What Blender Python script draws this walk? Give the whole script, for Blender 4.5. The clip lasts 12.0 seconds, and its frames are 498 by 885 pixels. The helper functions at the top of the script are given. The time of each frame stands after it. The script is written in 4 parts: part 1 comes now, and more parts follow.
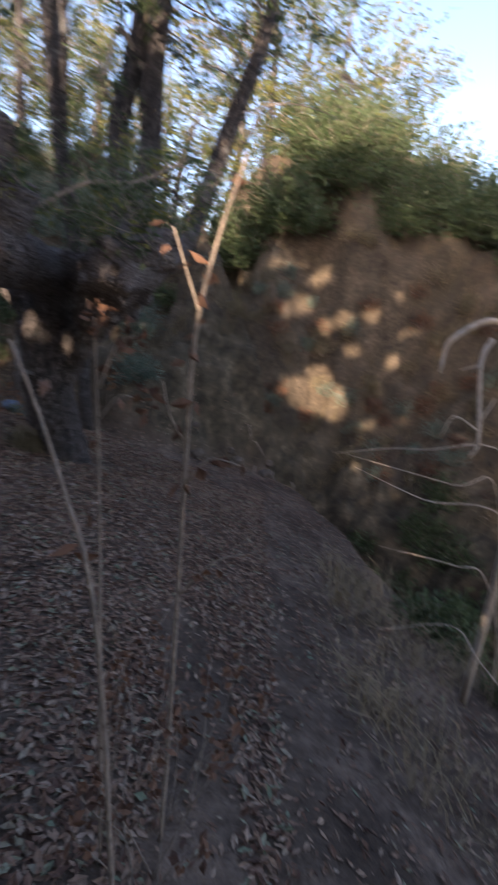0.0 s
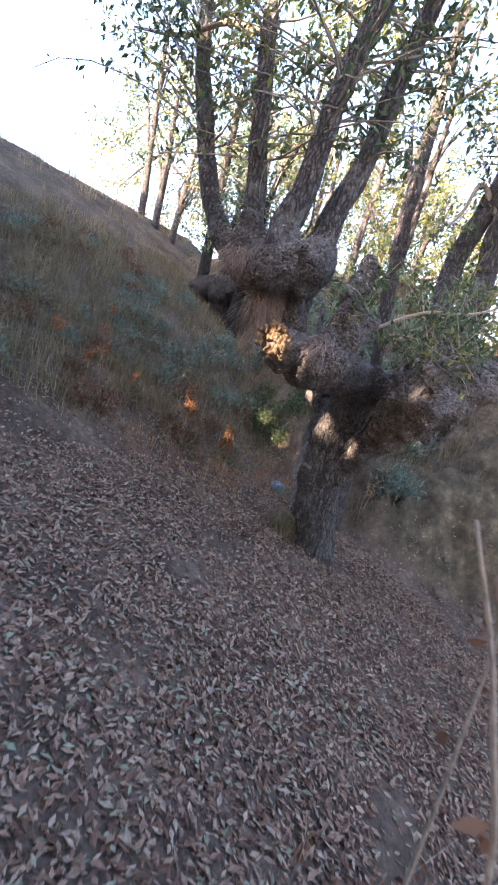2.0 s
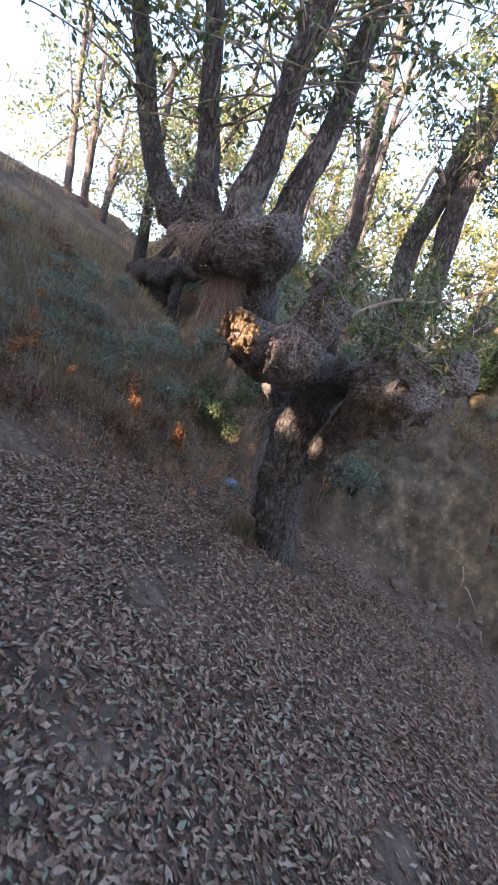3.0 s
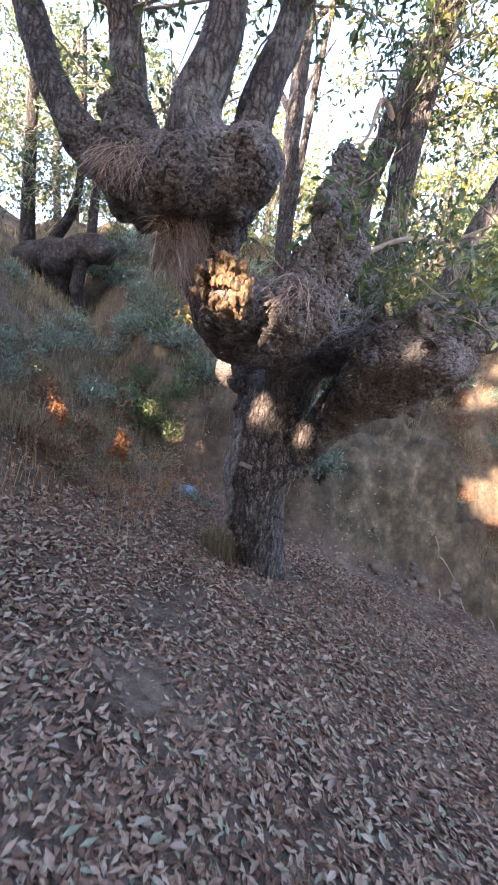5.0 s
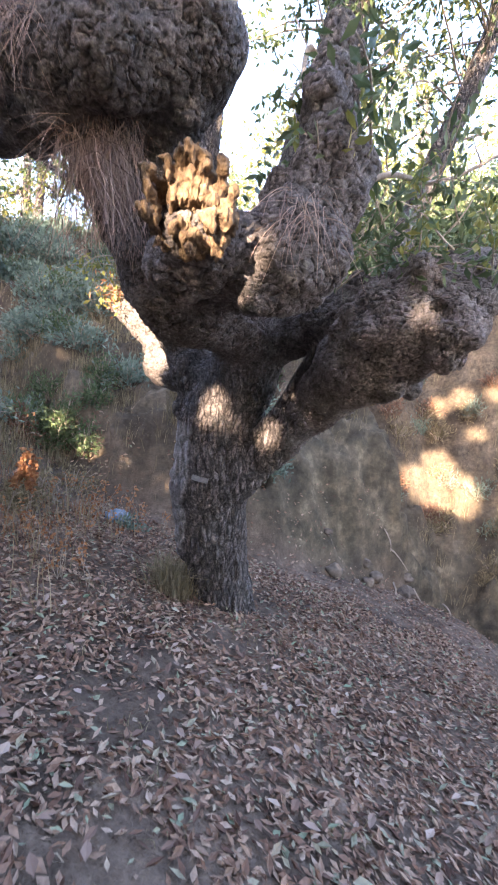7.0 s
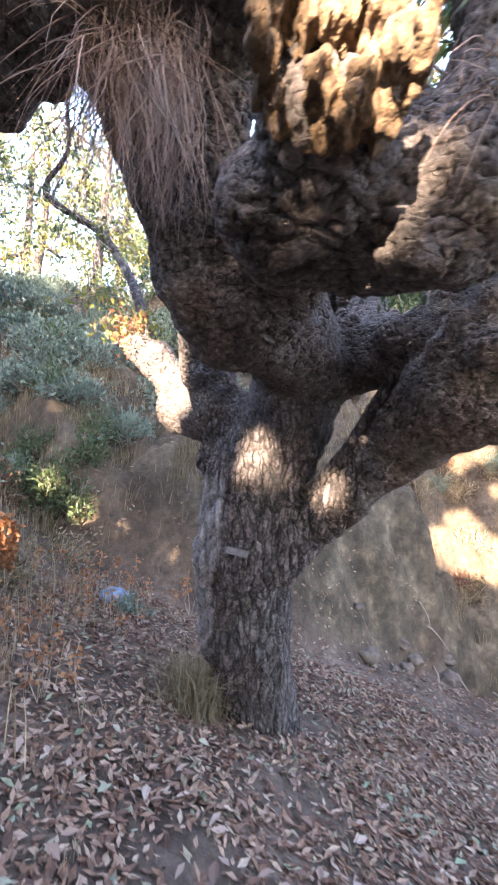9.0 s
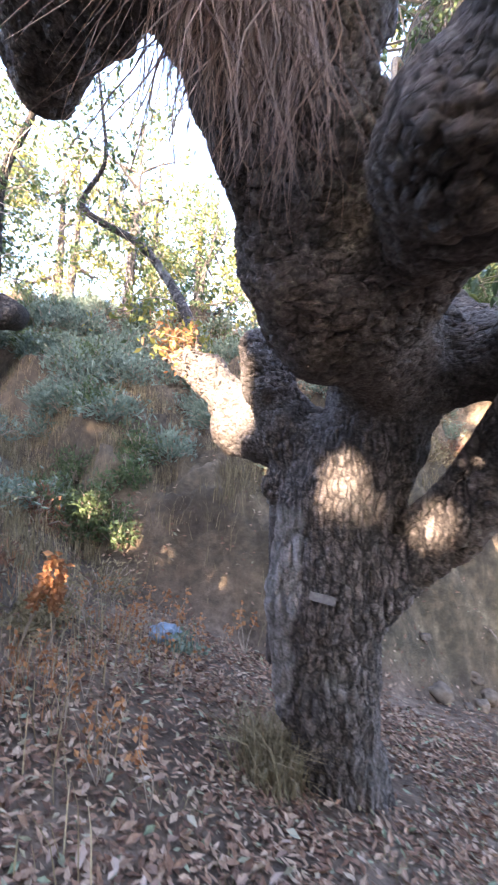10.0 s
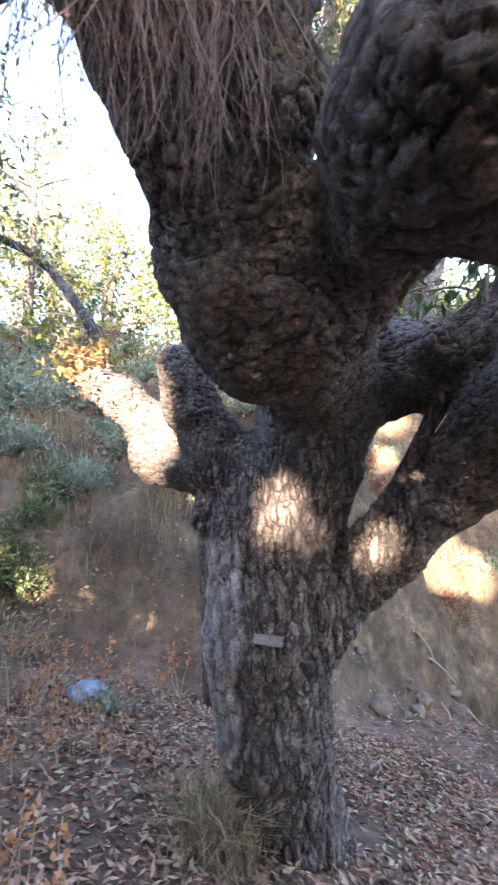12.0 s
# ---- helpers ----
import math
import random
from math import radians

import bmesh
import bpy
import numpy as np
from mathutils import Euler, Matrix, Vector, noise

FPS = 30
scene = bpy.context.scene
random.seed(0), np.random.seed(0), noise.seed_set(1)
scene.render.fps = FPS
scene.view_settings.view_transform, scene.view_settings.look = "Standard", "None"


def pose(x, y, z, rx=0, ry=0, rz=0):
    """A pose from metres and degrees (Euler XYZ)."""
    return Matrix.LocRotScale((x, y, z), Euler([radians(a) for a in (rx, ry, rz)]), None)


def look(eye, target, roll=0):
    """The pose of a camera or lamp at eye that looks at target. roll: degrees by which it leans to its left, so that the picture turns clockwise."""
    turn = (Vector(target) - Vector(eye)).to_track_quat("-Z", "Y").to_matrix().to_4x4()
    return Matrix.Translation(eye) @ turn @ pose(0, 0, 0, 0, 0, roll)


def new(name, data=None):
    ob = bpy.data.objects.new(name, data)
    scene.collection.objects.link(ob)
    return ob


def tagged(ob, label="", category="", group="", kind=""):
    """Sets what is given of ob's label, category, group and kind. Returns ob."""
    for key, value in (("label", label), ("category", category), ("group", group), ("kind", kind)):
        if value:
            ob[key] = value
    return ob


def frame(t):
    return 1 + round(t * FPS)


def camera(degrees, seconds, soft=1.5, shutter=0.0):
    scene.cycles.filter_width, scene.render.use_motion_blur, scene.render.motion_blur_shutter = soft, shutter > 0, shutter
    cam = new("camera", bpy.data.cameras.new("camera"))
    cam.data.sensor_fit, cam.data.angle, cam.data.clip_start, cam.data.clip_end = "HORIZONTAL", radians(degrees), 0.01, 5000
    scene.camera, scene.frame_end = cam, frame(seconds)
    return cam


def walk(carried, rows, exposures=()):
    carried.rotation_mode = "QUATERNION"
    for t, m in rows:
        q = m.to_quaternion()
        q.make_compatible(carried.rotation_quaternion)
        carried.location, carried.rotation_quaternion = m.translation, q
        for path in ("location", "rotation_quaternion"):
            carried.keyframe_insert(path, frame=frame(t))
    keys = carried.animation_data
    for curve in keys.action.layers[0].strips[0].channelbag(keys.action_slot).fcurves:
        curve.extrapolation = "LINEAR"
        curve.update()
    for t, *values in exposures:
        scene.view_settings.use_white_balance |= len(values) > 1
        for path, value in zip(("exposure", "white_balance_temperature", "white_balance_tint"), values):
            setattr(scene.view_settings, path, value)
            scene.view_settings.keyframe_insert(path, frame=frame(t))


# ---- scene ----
EXPOSURES = ((0, 1.85, 6000, 25), (0.5, 3.1, 6000, 25), (1.0, 3.9, 6000, 25), (1.5, 3.85, 6000, 25), (2.5, 2.95, 6000, 25), (4.5, 3.65, 6000, 25), (5.5, 3.4, 6000, 25), (6.5, 3.75, 6000, 25), (8.5, 4.2, 6000, 25), (9.5, 4.35, 6000, 25), (10.5, 4.05, 6000, 25), (12, 4.25, 6000, 25))
cam = camera(59.18, 12.0, 1.9, 0.4)
walk(cam, [
    (0, look((2.248, -5.147, 2.075), (2.257, -3.248, 1.448), 6.43)),
    (0.5, look((2.225, -5.219, 2.160), (1.606, -3.387, 1.650), 9.09)),
    (1, look((2.155, -5.271, 2.167), (1.310, -3.545, 1.613), 13.51)),
    (1.5, look((2.030, -5.198, 2.170), (1.084, -3.535, 1.587), 17.07)),
    (2, look((1.855, -5.069, 2.099), (0.809, -3.408, 1.719), 15.05)),
    (2.5, look((1.685, -4.949, 2.082), (0.756, -3.212, 1.734), 15.00)),
    (4.5, look((0.821, -4.362, 1.984), (0.282, -2.475, 1.596), 10.44)),
    (5, look((0.710, -4.166, 1.908), (0.253, -2.248, 1.570), 8.72)),
    (5.5, look((0.625, -3.996, 1.905), (0.173, -2.076, 1.578), 7.93)),
    (6, look((0.480, -3.838, 1.847), (0.142, -1.888, 1.560), 6.01)),
    (6.5, look((0.371, -3.677, 1.807), (0.235, -1.701, 1.529), 5.81)),
    (8.5, look((0.035, -2.951, 1.619), (-0.002, -0.954, 1.513), 4.35)),
    (9, look((-0.072, -2.816, 1.624), (-0.121, -0.816, 1.635), 4.41)),
    (9.5, look((-0.243, -2.664, 1.652), (-0.341, -0.666, 1.683), 4.32)),
    (10, look((-0.325, -2.498, 1.674), (-0.501, -0.507, 1.731), 2.82)),
    (10.5, look((-0.398, -2.349, 1.692), (-0.731, -0.380, 1.797), 1.01)),
    (11, look((-0.412, -2.315, 1.706), (-0.727, -0.345, 1.845), 0.94)),
    (11.5, look((-0.411, -2.306, 1.707), (-0.455, -0.312, 1.865), -0.99)),
    (12, look((-0.369, -2.304, 1.708), (-0.179, -0.319, 1.859), -1.21)),
], EXPOSURES)

# ---- light ----
SUN_EL, SUN_AZ = 15.0, 14.0        # height of the sun; its light travels towards +y, turned to +x
sun_way = Vector((math.sin(radians(SUN_AZ)) * math.cos(radians(SUN_EL)), math.cos(radians(SUN_AZ)) * math.cos(radians(SUN_EL)), -math.sin(radians(SUN_EL))))
world = bpy.data.worlds.new("sky")
scene.world = world
world.use_nodes = True
wn = world.node_tree.nodes
sky = wn.new("ShaderNodeTexSky")
sky.sky_type, sky.sun_disc = "NISHITA", False
sky.sun_elevation, sky.sun_rotation = radians(SUN_EL), radians(180 + SUN_AZ)
sky.air_density, sky.dust_density = 1.0, 2.5
wn["Background"].inputs[1].default_value = 0.15
world.node_tree.links.new(sky.outputs[0], wn["Background"].inputs[0])
sun = new("sun", bpy.data.lights.new("sun", "SUN"))
sun.data.energy, sun.data.angle, sun.data.color = 5.0, radians(0.8), (1.0, 0.81, 0.54)
sun.matrix_world = look((0, 0, 0), sun_way)


# ---- materials ----
def material(name, rough=0.85):
    m = bpy.data.materials.new(name)
    m.use_nodes = True
    b = m.node_tree.nodes["Principled BSDF"]
    b.inputs["Roughness"].default_value = rough
    b.inputs["Specular IOR Level"].default_value = 0.25
    return m, m.node_tree.nodes, m.node_tree.links, b


def ramp(nodes, stops):
    r = nodes.new("ShaderNodeValToRGB")
    e = r.color_ramp.elements
    while len(e) < len(stops):
        e.new(0.5)
    for el, (p, c) in zip(e, stops):
        el.position, el.color = p, (*c, 1)
    return r


def noise_node(nodes, links, coord, scale, detail=5, rough=0.6):
    n = nodes.new("ShaderNodeTexNoise")
    n.inputs["Scale"].default_value, n.inputs["Detail"].default_value, n.inputs["Roughness"].default_value = scale, detail, rough
    links.new(coord, n.inputs["Vector"])
    return n


def mix(nodes, links, fac, a, b, blend="MIX"):
    n = nodes.new("ShaderNodeMix")
    n.data_type, n.blend_type = "RGBA", blend
    for sock, v in ((n.inputs["Factor"], fac), (n.inputs["A"], a), (n.inputs["B"], b)):
        if isinstance(v, (int, float)):
            sock.default_value = v
        elif isinstance(v, tuple):
            sock.default_value = (*v, 1)
        else:
            links.new(v, sock)
    return n.outputs["Result"]


def bump(nodes, links, b, height, strength, dist):
    n = nodes.new("ShaderNodeBump")
    n.inputs["Strength"].default_value, n.inputs["Distance"].default_value = strength, dist
    links.new(height, n.inputs["Height"])
    links.new(n.outputs[0], b.inputs["Normal"])


def earth_material():
    m, nodes, links, b = material("earth", 0.95)
    co = nodes.new("ShaderNodeTexCoord").outputs["Object"]
    big = noise_node(nodes, links, co, 1.5, 6, 0.65)
    fine = noise_node(nodes, links, co, 14, 8, 0.7)
    tiny = noise_node(nodes, links, co, 70, 4)
    soil = ramp(nodes, [(0.3, (0.080, 0.057, 0.043)), (0.55, (0.16, 0.117, 0.088)), (0.75, (0.24, 0.178, 0.135))])
    links.new(fine.outputs[0], soil.inputs[0])
    dry = ramp(nodes, [(0.3, (0.04, 0.031, 0.020)), (0.5, (0.095, 0.073, 0.046)), (0.74, (0.19, 0.147, 0.09))])
    links.new(fine.outputs[0], dry.inputs[0])
    attr = nodes.new("ShaderNodeAttribute")
    attr.attribute_name = "grassy"
    c = mix(nodes, links, attr.outputs["Fac"], soil.outputs[0], dry.outputs[0])
    bank = ramp(nodes, [(0.3, (0.042, 0.034, 0.022)), (0.52, (0.105, 0.085, 0.056)), (0.75, (0.25, 0.198, 0.128))])
    links.new(noise_node(nodes, links, co, 4.5, 8, 0.72).outputs[0], bank.inputs[0])
    bare = nodes.new("ShaderNodeAttribute")
    bare.attribute_name = "clay"
    c = mix(nodes, links, bare.outputs["Fac"], c, bank.outputs[0])
    tone = ramp(nodes, [(0.34, (0.50, 0.48, 0.45)), (0.52, (0.85, 0.84, 0.80)), (0.70, (1.45, 1.42, 1.36))])
    links.new(big.outputs[0], tone.inputs[0])
    c = mix(nodes, links, 1.0, c, tone.outputs[0], "MULTIPLY")
    links.new(c, b.inputs["Base Color"])
    h = mix(nodes, links, 0.4, fine.outputs[0], tiny.outputs[0])
    bump(nodes, links, b, h, 1.0, 0.06)
    return m


def bark_material(name, dark, mid, light, sx=16.0, sz=4.5, lichen=0.5, knotty=False):
    m, nodes, links, b = material(name, 0.9)
    tc = nodes.new("ShaderNodeTexCoord").outputs["Object"]
    warp = noise_node(nodes, links, tc, 5, 6, 0.68)
    sc = nodes.new("ShaderNodeVectorMath")
    sc.operation = "SCALE"
    sc.inputs["Scale"].default_value = 2.6
    links.new(warp.outputs["Color"], sc.inputs[0])

    def plates(x, z):
        mp = nodes.new("ShaderNodeMapping")
        mp.inputs["Scale"].default_value = (x, x, z)
        links.new(tc, mp.inputs[0])
        va = nodes.new("ShaderNodeVectorMath")
        va.operation = "ADD"
        links.new(mp.outputs[0], va.inputs[0])
        links.new(sc.outputs[0], va.inputs[1])
        v = nodes.new("ShaderNodeTexVoronoi")
        v.feature = "DISTANCE_TO_EDGE"
        v.inputs["Scale"].default_value = 1.0
        links.new(va.outputs[0], v.inputs["Vector"])
        r = ramp(nodes, [(0.0, (0, 0, 0)), (0.07, (0.5, 0.5, 0.5)), (0.22, (1, 1, 1))])
        links.new(v.outputs["Distance"], r.inputs[0])
        return r.outputs[0]
    crack = plates(sx, sz)
    if knotty:
        at = nodes.new("ShaderNodeAttribute")
        at.attribute_name = "knotty"
        pl = nodes.new("ShaderNodeAttribute")
        pl.attribute_name = "plate"
        pr = ramp(nodes, [(0.05, (0.12, 0.12, 0.12)), (0.55, (1, 1, 1))])
        links.new(pl.outputs["Fac"], pr.inputs[0])
        crack = mix(nodes, links, at.outputs["Fac"], mix(nodes, links, 0.2, crack, pr.outputs[0]), mix(nodes, links, 0.75, plates(26, 40), pr.outputs[0]))
    fine = noise_node(nodes, links, tc, 55, 8, 0.75)
    big = noise_node(nodes, links, tc, 3.0, 6, 0.7)
    col = ramp(nodes, [(0.3, dark), (0.5, mid), (0.7, light)])
    links.new(fine.outputs[0], col.inputs[0])
    patch = noise_node(nodes, links, tc, 11, 4, 0.6)
    shade = ramp(nodes, [(0.32, (0.62, 0.60, 0.58)), (0.68, (1.25, 1.25, 1.25))])
    links.new(patch.outputs[0], shade.inputs[0])
    c = mix(nodes, links, 1.0, col.outputs[0], shade.outputs[0], "MULTIPLY")
    c = mix(nodes, links, crack, tuple(x * 0.8 for x in dark), c)
    lf = ramp(nodes, [(0.54, (0, 0, 0)), (0.70, (lichen, lichen, lichen))])
    links.new(big.outputs[0], lf.inputs[0])
    c = mix(nodes, links, lf.outputs[0], c, (0.30, 0.29, 0.26))
    if knotty:
        sa = nodes.new("ShaderNodeAttribute")
        sa.attribute_name = "scar"
        pale = ramp(nodes, [(0.3, (0.13, 0.122, 0.115)), (0.7, (0.40, 0.38, 0.36))])
        links.new(fine.outputs[0], pale.inputs[0])
        c = mix(nodes, links, sa.outputs["Fac"], c, pale.outputs[0])
    links.new(c, b.inputs["Base Color"])
    h = mix(nodes, links, 0.35, crack, fine.outputs[0])
    bump(nodes, links, b, h, 1.0, 0.03)
    return m


def leaf_material(name, a, bcol, rough=0.5, through_light=0.35):
    m, nodes, links, b = material(name, rough)
    g = nodes.new("ShaderNodeNewGeometry")
    r = ramp(nodes, [(0.0, a), (1.0, bcol)])
    links.new(g.outputs["Random Per Island"], r.inputs[0])
    links.new(r.outputs[0], b.inputs["Base Color"])
    if through_light:
        t = nodes.new("ShaderNodeBsdfTranslucent")
        links.new(r.outputs[0], t.inputs[0])
        ms = nodes.new("ShaderNodeMixShader")
        ms.inputs[0].default_value = through_light
        links.new(b.outputs[0], ms.inputs[1])
        links.new(t.outputs[0], ms.inputs[2])
        links.new(ms.outputs[0], nodes["Material Output"].inputs[0])
    return m


def litter_material():
    m, nodes, links, b = material("dry_leaf", 0.7)
    g = nodes.new("ShaderNodeNewGeometry")
    r = ramp(nodes, [(0.0, (0.075, 0.040, 0.027)), (0.3, (0.17, 0.093, 0.058)), (0.6, (0.255, 0.160, 0.105)), (0.88, (0.36, 0.258, 0.182)), (1.0, (0.18, 0.21, 0.13))])
    links.new(g.outputs["Random Per Island"], r.inputs[0])
    co = nodes.new("ShaderNodeTexCoord").outputs["Object"]
    n = noise_node(nodes, links, co, 60, 3)
    tone = ramp(nodes, [(0.3, (0.7, 0.7, 0.7)), (0.7, (1.15, 1.15, 1.15))])
    links.new(n.outputs[0], tone.inputs[0])
    links.new(mix(nodes, links, 1.0, r.outputs[0], tone.outputs[0], "MULTIPLY"), b.inputs["Base Color"])
    return m


def plain_material(name, a, bcol, scale=20, rough=0.7, bumped=0.3):
    m, nodes, links, b = material(name, rough)
    co = nodes.new("ShaderNodeTexCoord").outputs["Object"]
    n = noise_node(nodes, links, co, scale, 6, 0.65)
    r = ramp(nodes, [(0.32, a), (0.68, bcol)])
    links.new(n.outputs[0], r.inputs[0])
    links.new(r.outputs[0], b.inputs["Base Color"])
    bump(nodes, links, b, n.outputs[0], bumped, 0.01)
    return m


EARTH = earth_material()
BARK = bark_material("old_bark", (0.036, 0.030, 0.027), (0.122, 0.103, 0.092), (0.265, 0.230, 0.208), 30, 8.0, 0.25, True)
# bark of the arching tree on the slope, its shade put into the colour
SHADED_BARK = bark_material("shaded_bark", (0.018, 0.015, 0.013), (0.040, 0.034, 0.030), (0.075, 0.064, 0.056), 12, 5.0, 0.1)
BARK_SMOOTH = bark_material("stem_bark", (0.05, 0.042, 0.038), (0.115, 0.098, 0.088), (0.20, 0.175, 0.155), 30, 9.0, 0.7)
CUT_WOOD = plain_material("rotten_cut_wood", (0.028, 0.017, 0.010), (0.21, 0.138, 0.076), 42, 0.9, 1.0)
LITTER = litter_material()
LEAF_PIECE, _nodes, _links, _b = material("large_dry_leaf", 0.7)
_info = _nodes.new("ShaderNodeObjectInfo")
_r = ramp(_nodes, [(0.0, (0.11, 0.062, 0.042)), (0.4, (0.22, 0.145, 0.105)), (0.85, (0.36, 0.275, 0.215)), (1.0, (0.16, 0.20, 0.12))])
_links.new(_info.outputs["Random"], _r.inputs[0])
_links.new(_r.outputs[0], _b.inputs["Base Color"])
LEAF_GREEN = leaf_material("green_leaf", (0.045, 0.070, 0.028), (0.12, 0.15, 0.065), 0.42)
LEAF_YELLOW = leaf_material("yellowing_leaf", (0.10, 0.12, 0.03), (0.26, 0.23, 0.06), 0.5, 0.45)
LEAF_GREY = leaf_material("grey_green_leaf", (0.085, 0.115, 0.085), (0.20, 0.24, 0.18), 0.7, 0.25)
LEAF_BROWN = leaf_material("withered_leaf", (0.20, 0.085, 0.035), (0.38, 0.19, 0.085), 0.7, 0.3)
LEAF_RUST = leaf_material("rusty_dead_leaf", (0.085, 0.045, 0.028), (0.20, 0.105, 0.06), 0.8, 0.2)
STRAW = leaf_material("straw", (0.16, 0.115, 0.06), (0.36, 0.28, 0.165), 0.8, 0.2)
STRAW_OLIVE = leaf_material("olive_grass", (0.115, 0.092, 0.05), (0.25, 0.20, 0.115), 0.8, 0.2)
ROOT = leaf_material("root_fibre", (0.12, 0.078, 0.060), (0.36, 0.255, 0.20), 0.9, 0.0)
TWIG = plain_material("dry_twig", (0.17, 0.13, 0.10), (0.36, 0.29, 0.22), 40, 0.85)
PALE_TWIG = plain_material("bleached_twig", (0.30, 0.24, 0.18), (0.50, 0.42, 0.33), 40, 0.8)
ROCK = plain_material("earthy_rock", (0.05, 0.038, 0.028), (0.17, 0.135, 0.10), 9, 0.95, 0.9)
BAG = plain_material("pale_blue_plastic", (0.09, 0.13, 0.18), (0.22, 0.27, 0.33), 9, 0.35, 0.6)
TAG = plain_material("weathered_tag", (0.09, 0.082, 0.076), (0.17, 0.157, 0.145), 40, 0.8, 0.4)


# ---- shaping helpers ----
class Geo:
    """Gathers vertices and faces of one mesh."""

    def __init__(self):
        self.v, self.f = [], []

    def tube(self, pts, radii, sides=8, wob=0.0, cap=True):
        pts = [Vector(p) for p in pts]
        base = len(self.v)
        side = Vector((1, 0.3, 0.2))
        for i, p in enumerate(pts):
            d = (pts[min(i + 1, len(pts) - 1)] - pts[max(i - 1, 0)]).normalized()
            side = (side - d * side.dot(d)).normalized()
            up = d.cross(side)
            for k in range(sides):
                a = 2 * math.pi * k / sides
                q = math.cos(a) * side + math.sin(a) * up
                r = radii[i]
                if wob:
                    r *= 1 + wob * noise.noise(p * 5 + q * 1.3)
                self.v.append(p + q * r)
        for i in range(len(pts) - 1):
            for k in range(sides):
                a, b = base + i * sides + k, base + i * sides + (k + 1) % sides
                self.f.append((a, b, b + sides, a + sides))
        if cap:
            self.f.append(tuple(base + (len(pts) - 1) * sides + k for k in range(sides)))
            self.f.append(tuple(base + k for k in reversed(range(sides))))

    def leaf(self, p, d, n, length, width, curl=0.15):
        """A folded leaf at p along d with face normal n."""
        s = d.cross(n).normalized() * width * 0.5
        n = s.cross(d).normalized()
        i = len(self.v)
        self.v += [p, p + d * length * 0.45 + s + n * curl * width, p + d * length * 0.5 - n * 0.05 * length, p + d * length * 0.45 - s + n * curl * width, p + d * length + n * curl * length * 0.6]
        self.f += [(i, i + 2, i + 1), (i, i + 3, i + 2), (i + 1, i + 2, i + 4), (i + 2, i + 3, i + 4)]

    def blade(self, p, way, height, width, bend):
        """A blade of grass: two narrow quads and a tip."""
        way = Vector(way)
        s = way.cross(Vector((0, 0, 1)))
        s = (s.normalized() if s.length > 1e-4 else Vector((1, 0, 0))) * width * 0.5
        i = len(self.v)
        m = p + Vector((0, 0, height * 0.6)) + way * bend * 0.35
        self.v += [p - s, p + s, m - s * 0.7, m + s * 0.7, p + Vector((0, 0, height * (1 - 0.3 * min(bend / height, 1)))) + way * bend]
        self.f += [(i, i + 1, i + 3, i + 2), (i + 2, i + 3, i + 4)]

    def mesh(self, name, mat, smooth=True):
        me = bpy.data.meshes.new(name)
        me.from_pydata([tuple(p) for p in self.v], [], self.f)
        me.materials.append(mat)
        if smooth:
            me.shade_smooth()
        return me


def part(name, geo, mat, parent, label="", smooth=True):
    ob = new(name, geo if isinstance(geo, bpy.types.Mesh) else geo.mesh(name, mat, smooth))
    if parent:
        ob.parent = parent
    return tagged(ob, label)


def thing(name, label, category, at=(0, 0, 0), group="", kind=""):
    ob = new(name)
    ob.location = at
    ob.empty_display_size = 0.1
    return tagged(ob, label, category, group, kind)


def rnd(a, b):
    return random.uniform(a, b)


def any_way(up=0.0):
    v = Vector((random.gauss(0, 1), random.gauss(0, 1), random.gauss(0, 1) + up))
    return v.normalized()


def spline(pts, n):
    """Catmull-Rom through (x, y, z, r) rows, n steps a span."""
    pts = [Vector(p) for p in pts]
    ext = [pts[0] * 2 - pts[1]] + pts + [pts[-1] * 2 - pts[-2]]
    out = []
    for i in range(1, len(ext) - 2):
        a, b, c, d = ext[i - 1:i + 3]
        for k in range(n):
            t = k / n
            out.append(0.5 * (2 * b + (c - a) * t + (2 * a - 5 * b + 4 * c - d) * t * t + (3 * b - a - 3 * c + d) * t ** 3))
    out.append(ext[-2])
    return [p.to_3d() for p in out], [max(p[3], 0.002) for p in out]


# ---- the lie of the land ----
FOOT = [(-14, 9.0), (-6.5, 5.2), (-3.2, 2.6), (-1.6, 1.75), (0.1, 1.6), (1.05, 2.2), (2.0, 2.65), (3.1, 3.25), (4.6, 2.5), (6.0, 0.4), (7.2, -2.6), (8, -12)]
LIP = [(2.7, 3.2), (3.5, 2.3), (3.9, 0.7), (4.05, -0.1), (4.5, -1.7), (5.0, -2.6), (6.0, -12)]


def rounded(poly, n=6):
    p = [Vector((*q, 0, 0)) for q in poly]
    ext = [p[0] * 2 - p[1]] + p + [p[-1] * 2 - p[-2]]
    out = []
    for i in range(1, len(ext) - 2):
        a, b, c, d = ext[i - 1:i + 3]
        for k in range(n):
            t = k / n
            q = 0.5 * (2 * b + (c - a) * t + (2 * a - 5 * b + 4 * c - d) * t * t + (3 * b - a - 3 * c + d) * t ** 3)
            out.append((q.x, q.y))
    return out + [(p[-1].x, p[-1].y)]


FOOT, LIP = rounded(FOOT), rounded(LIP)


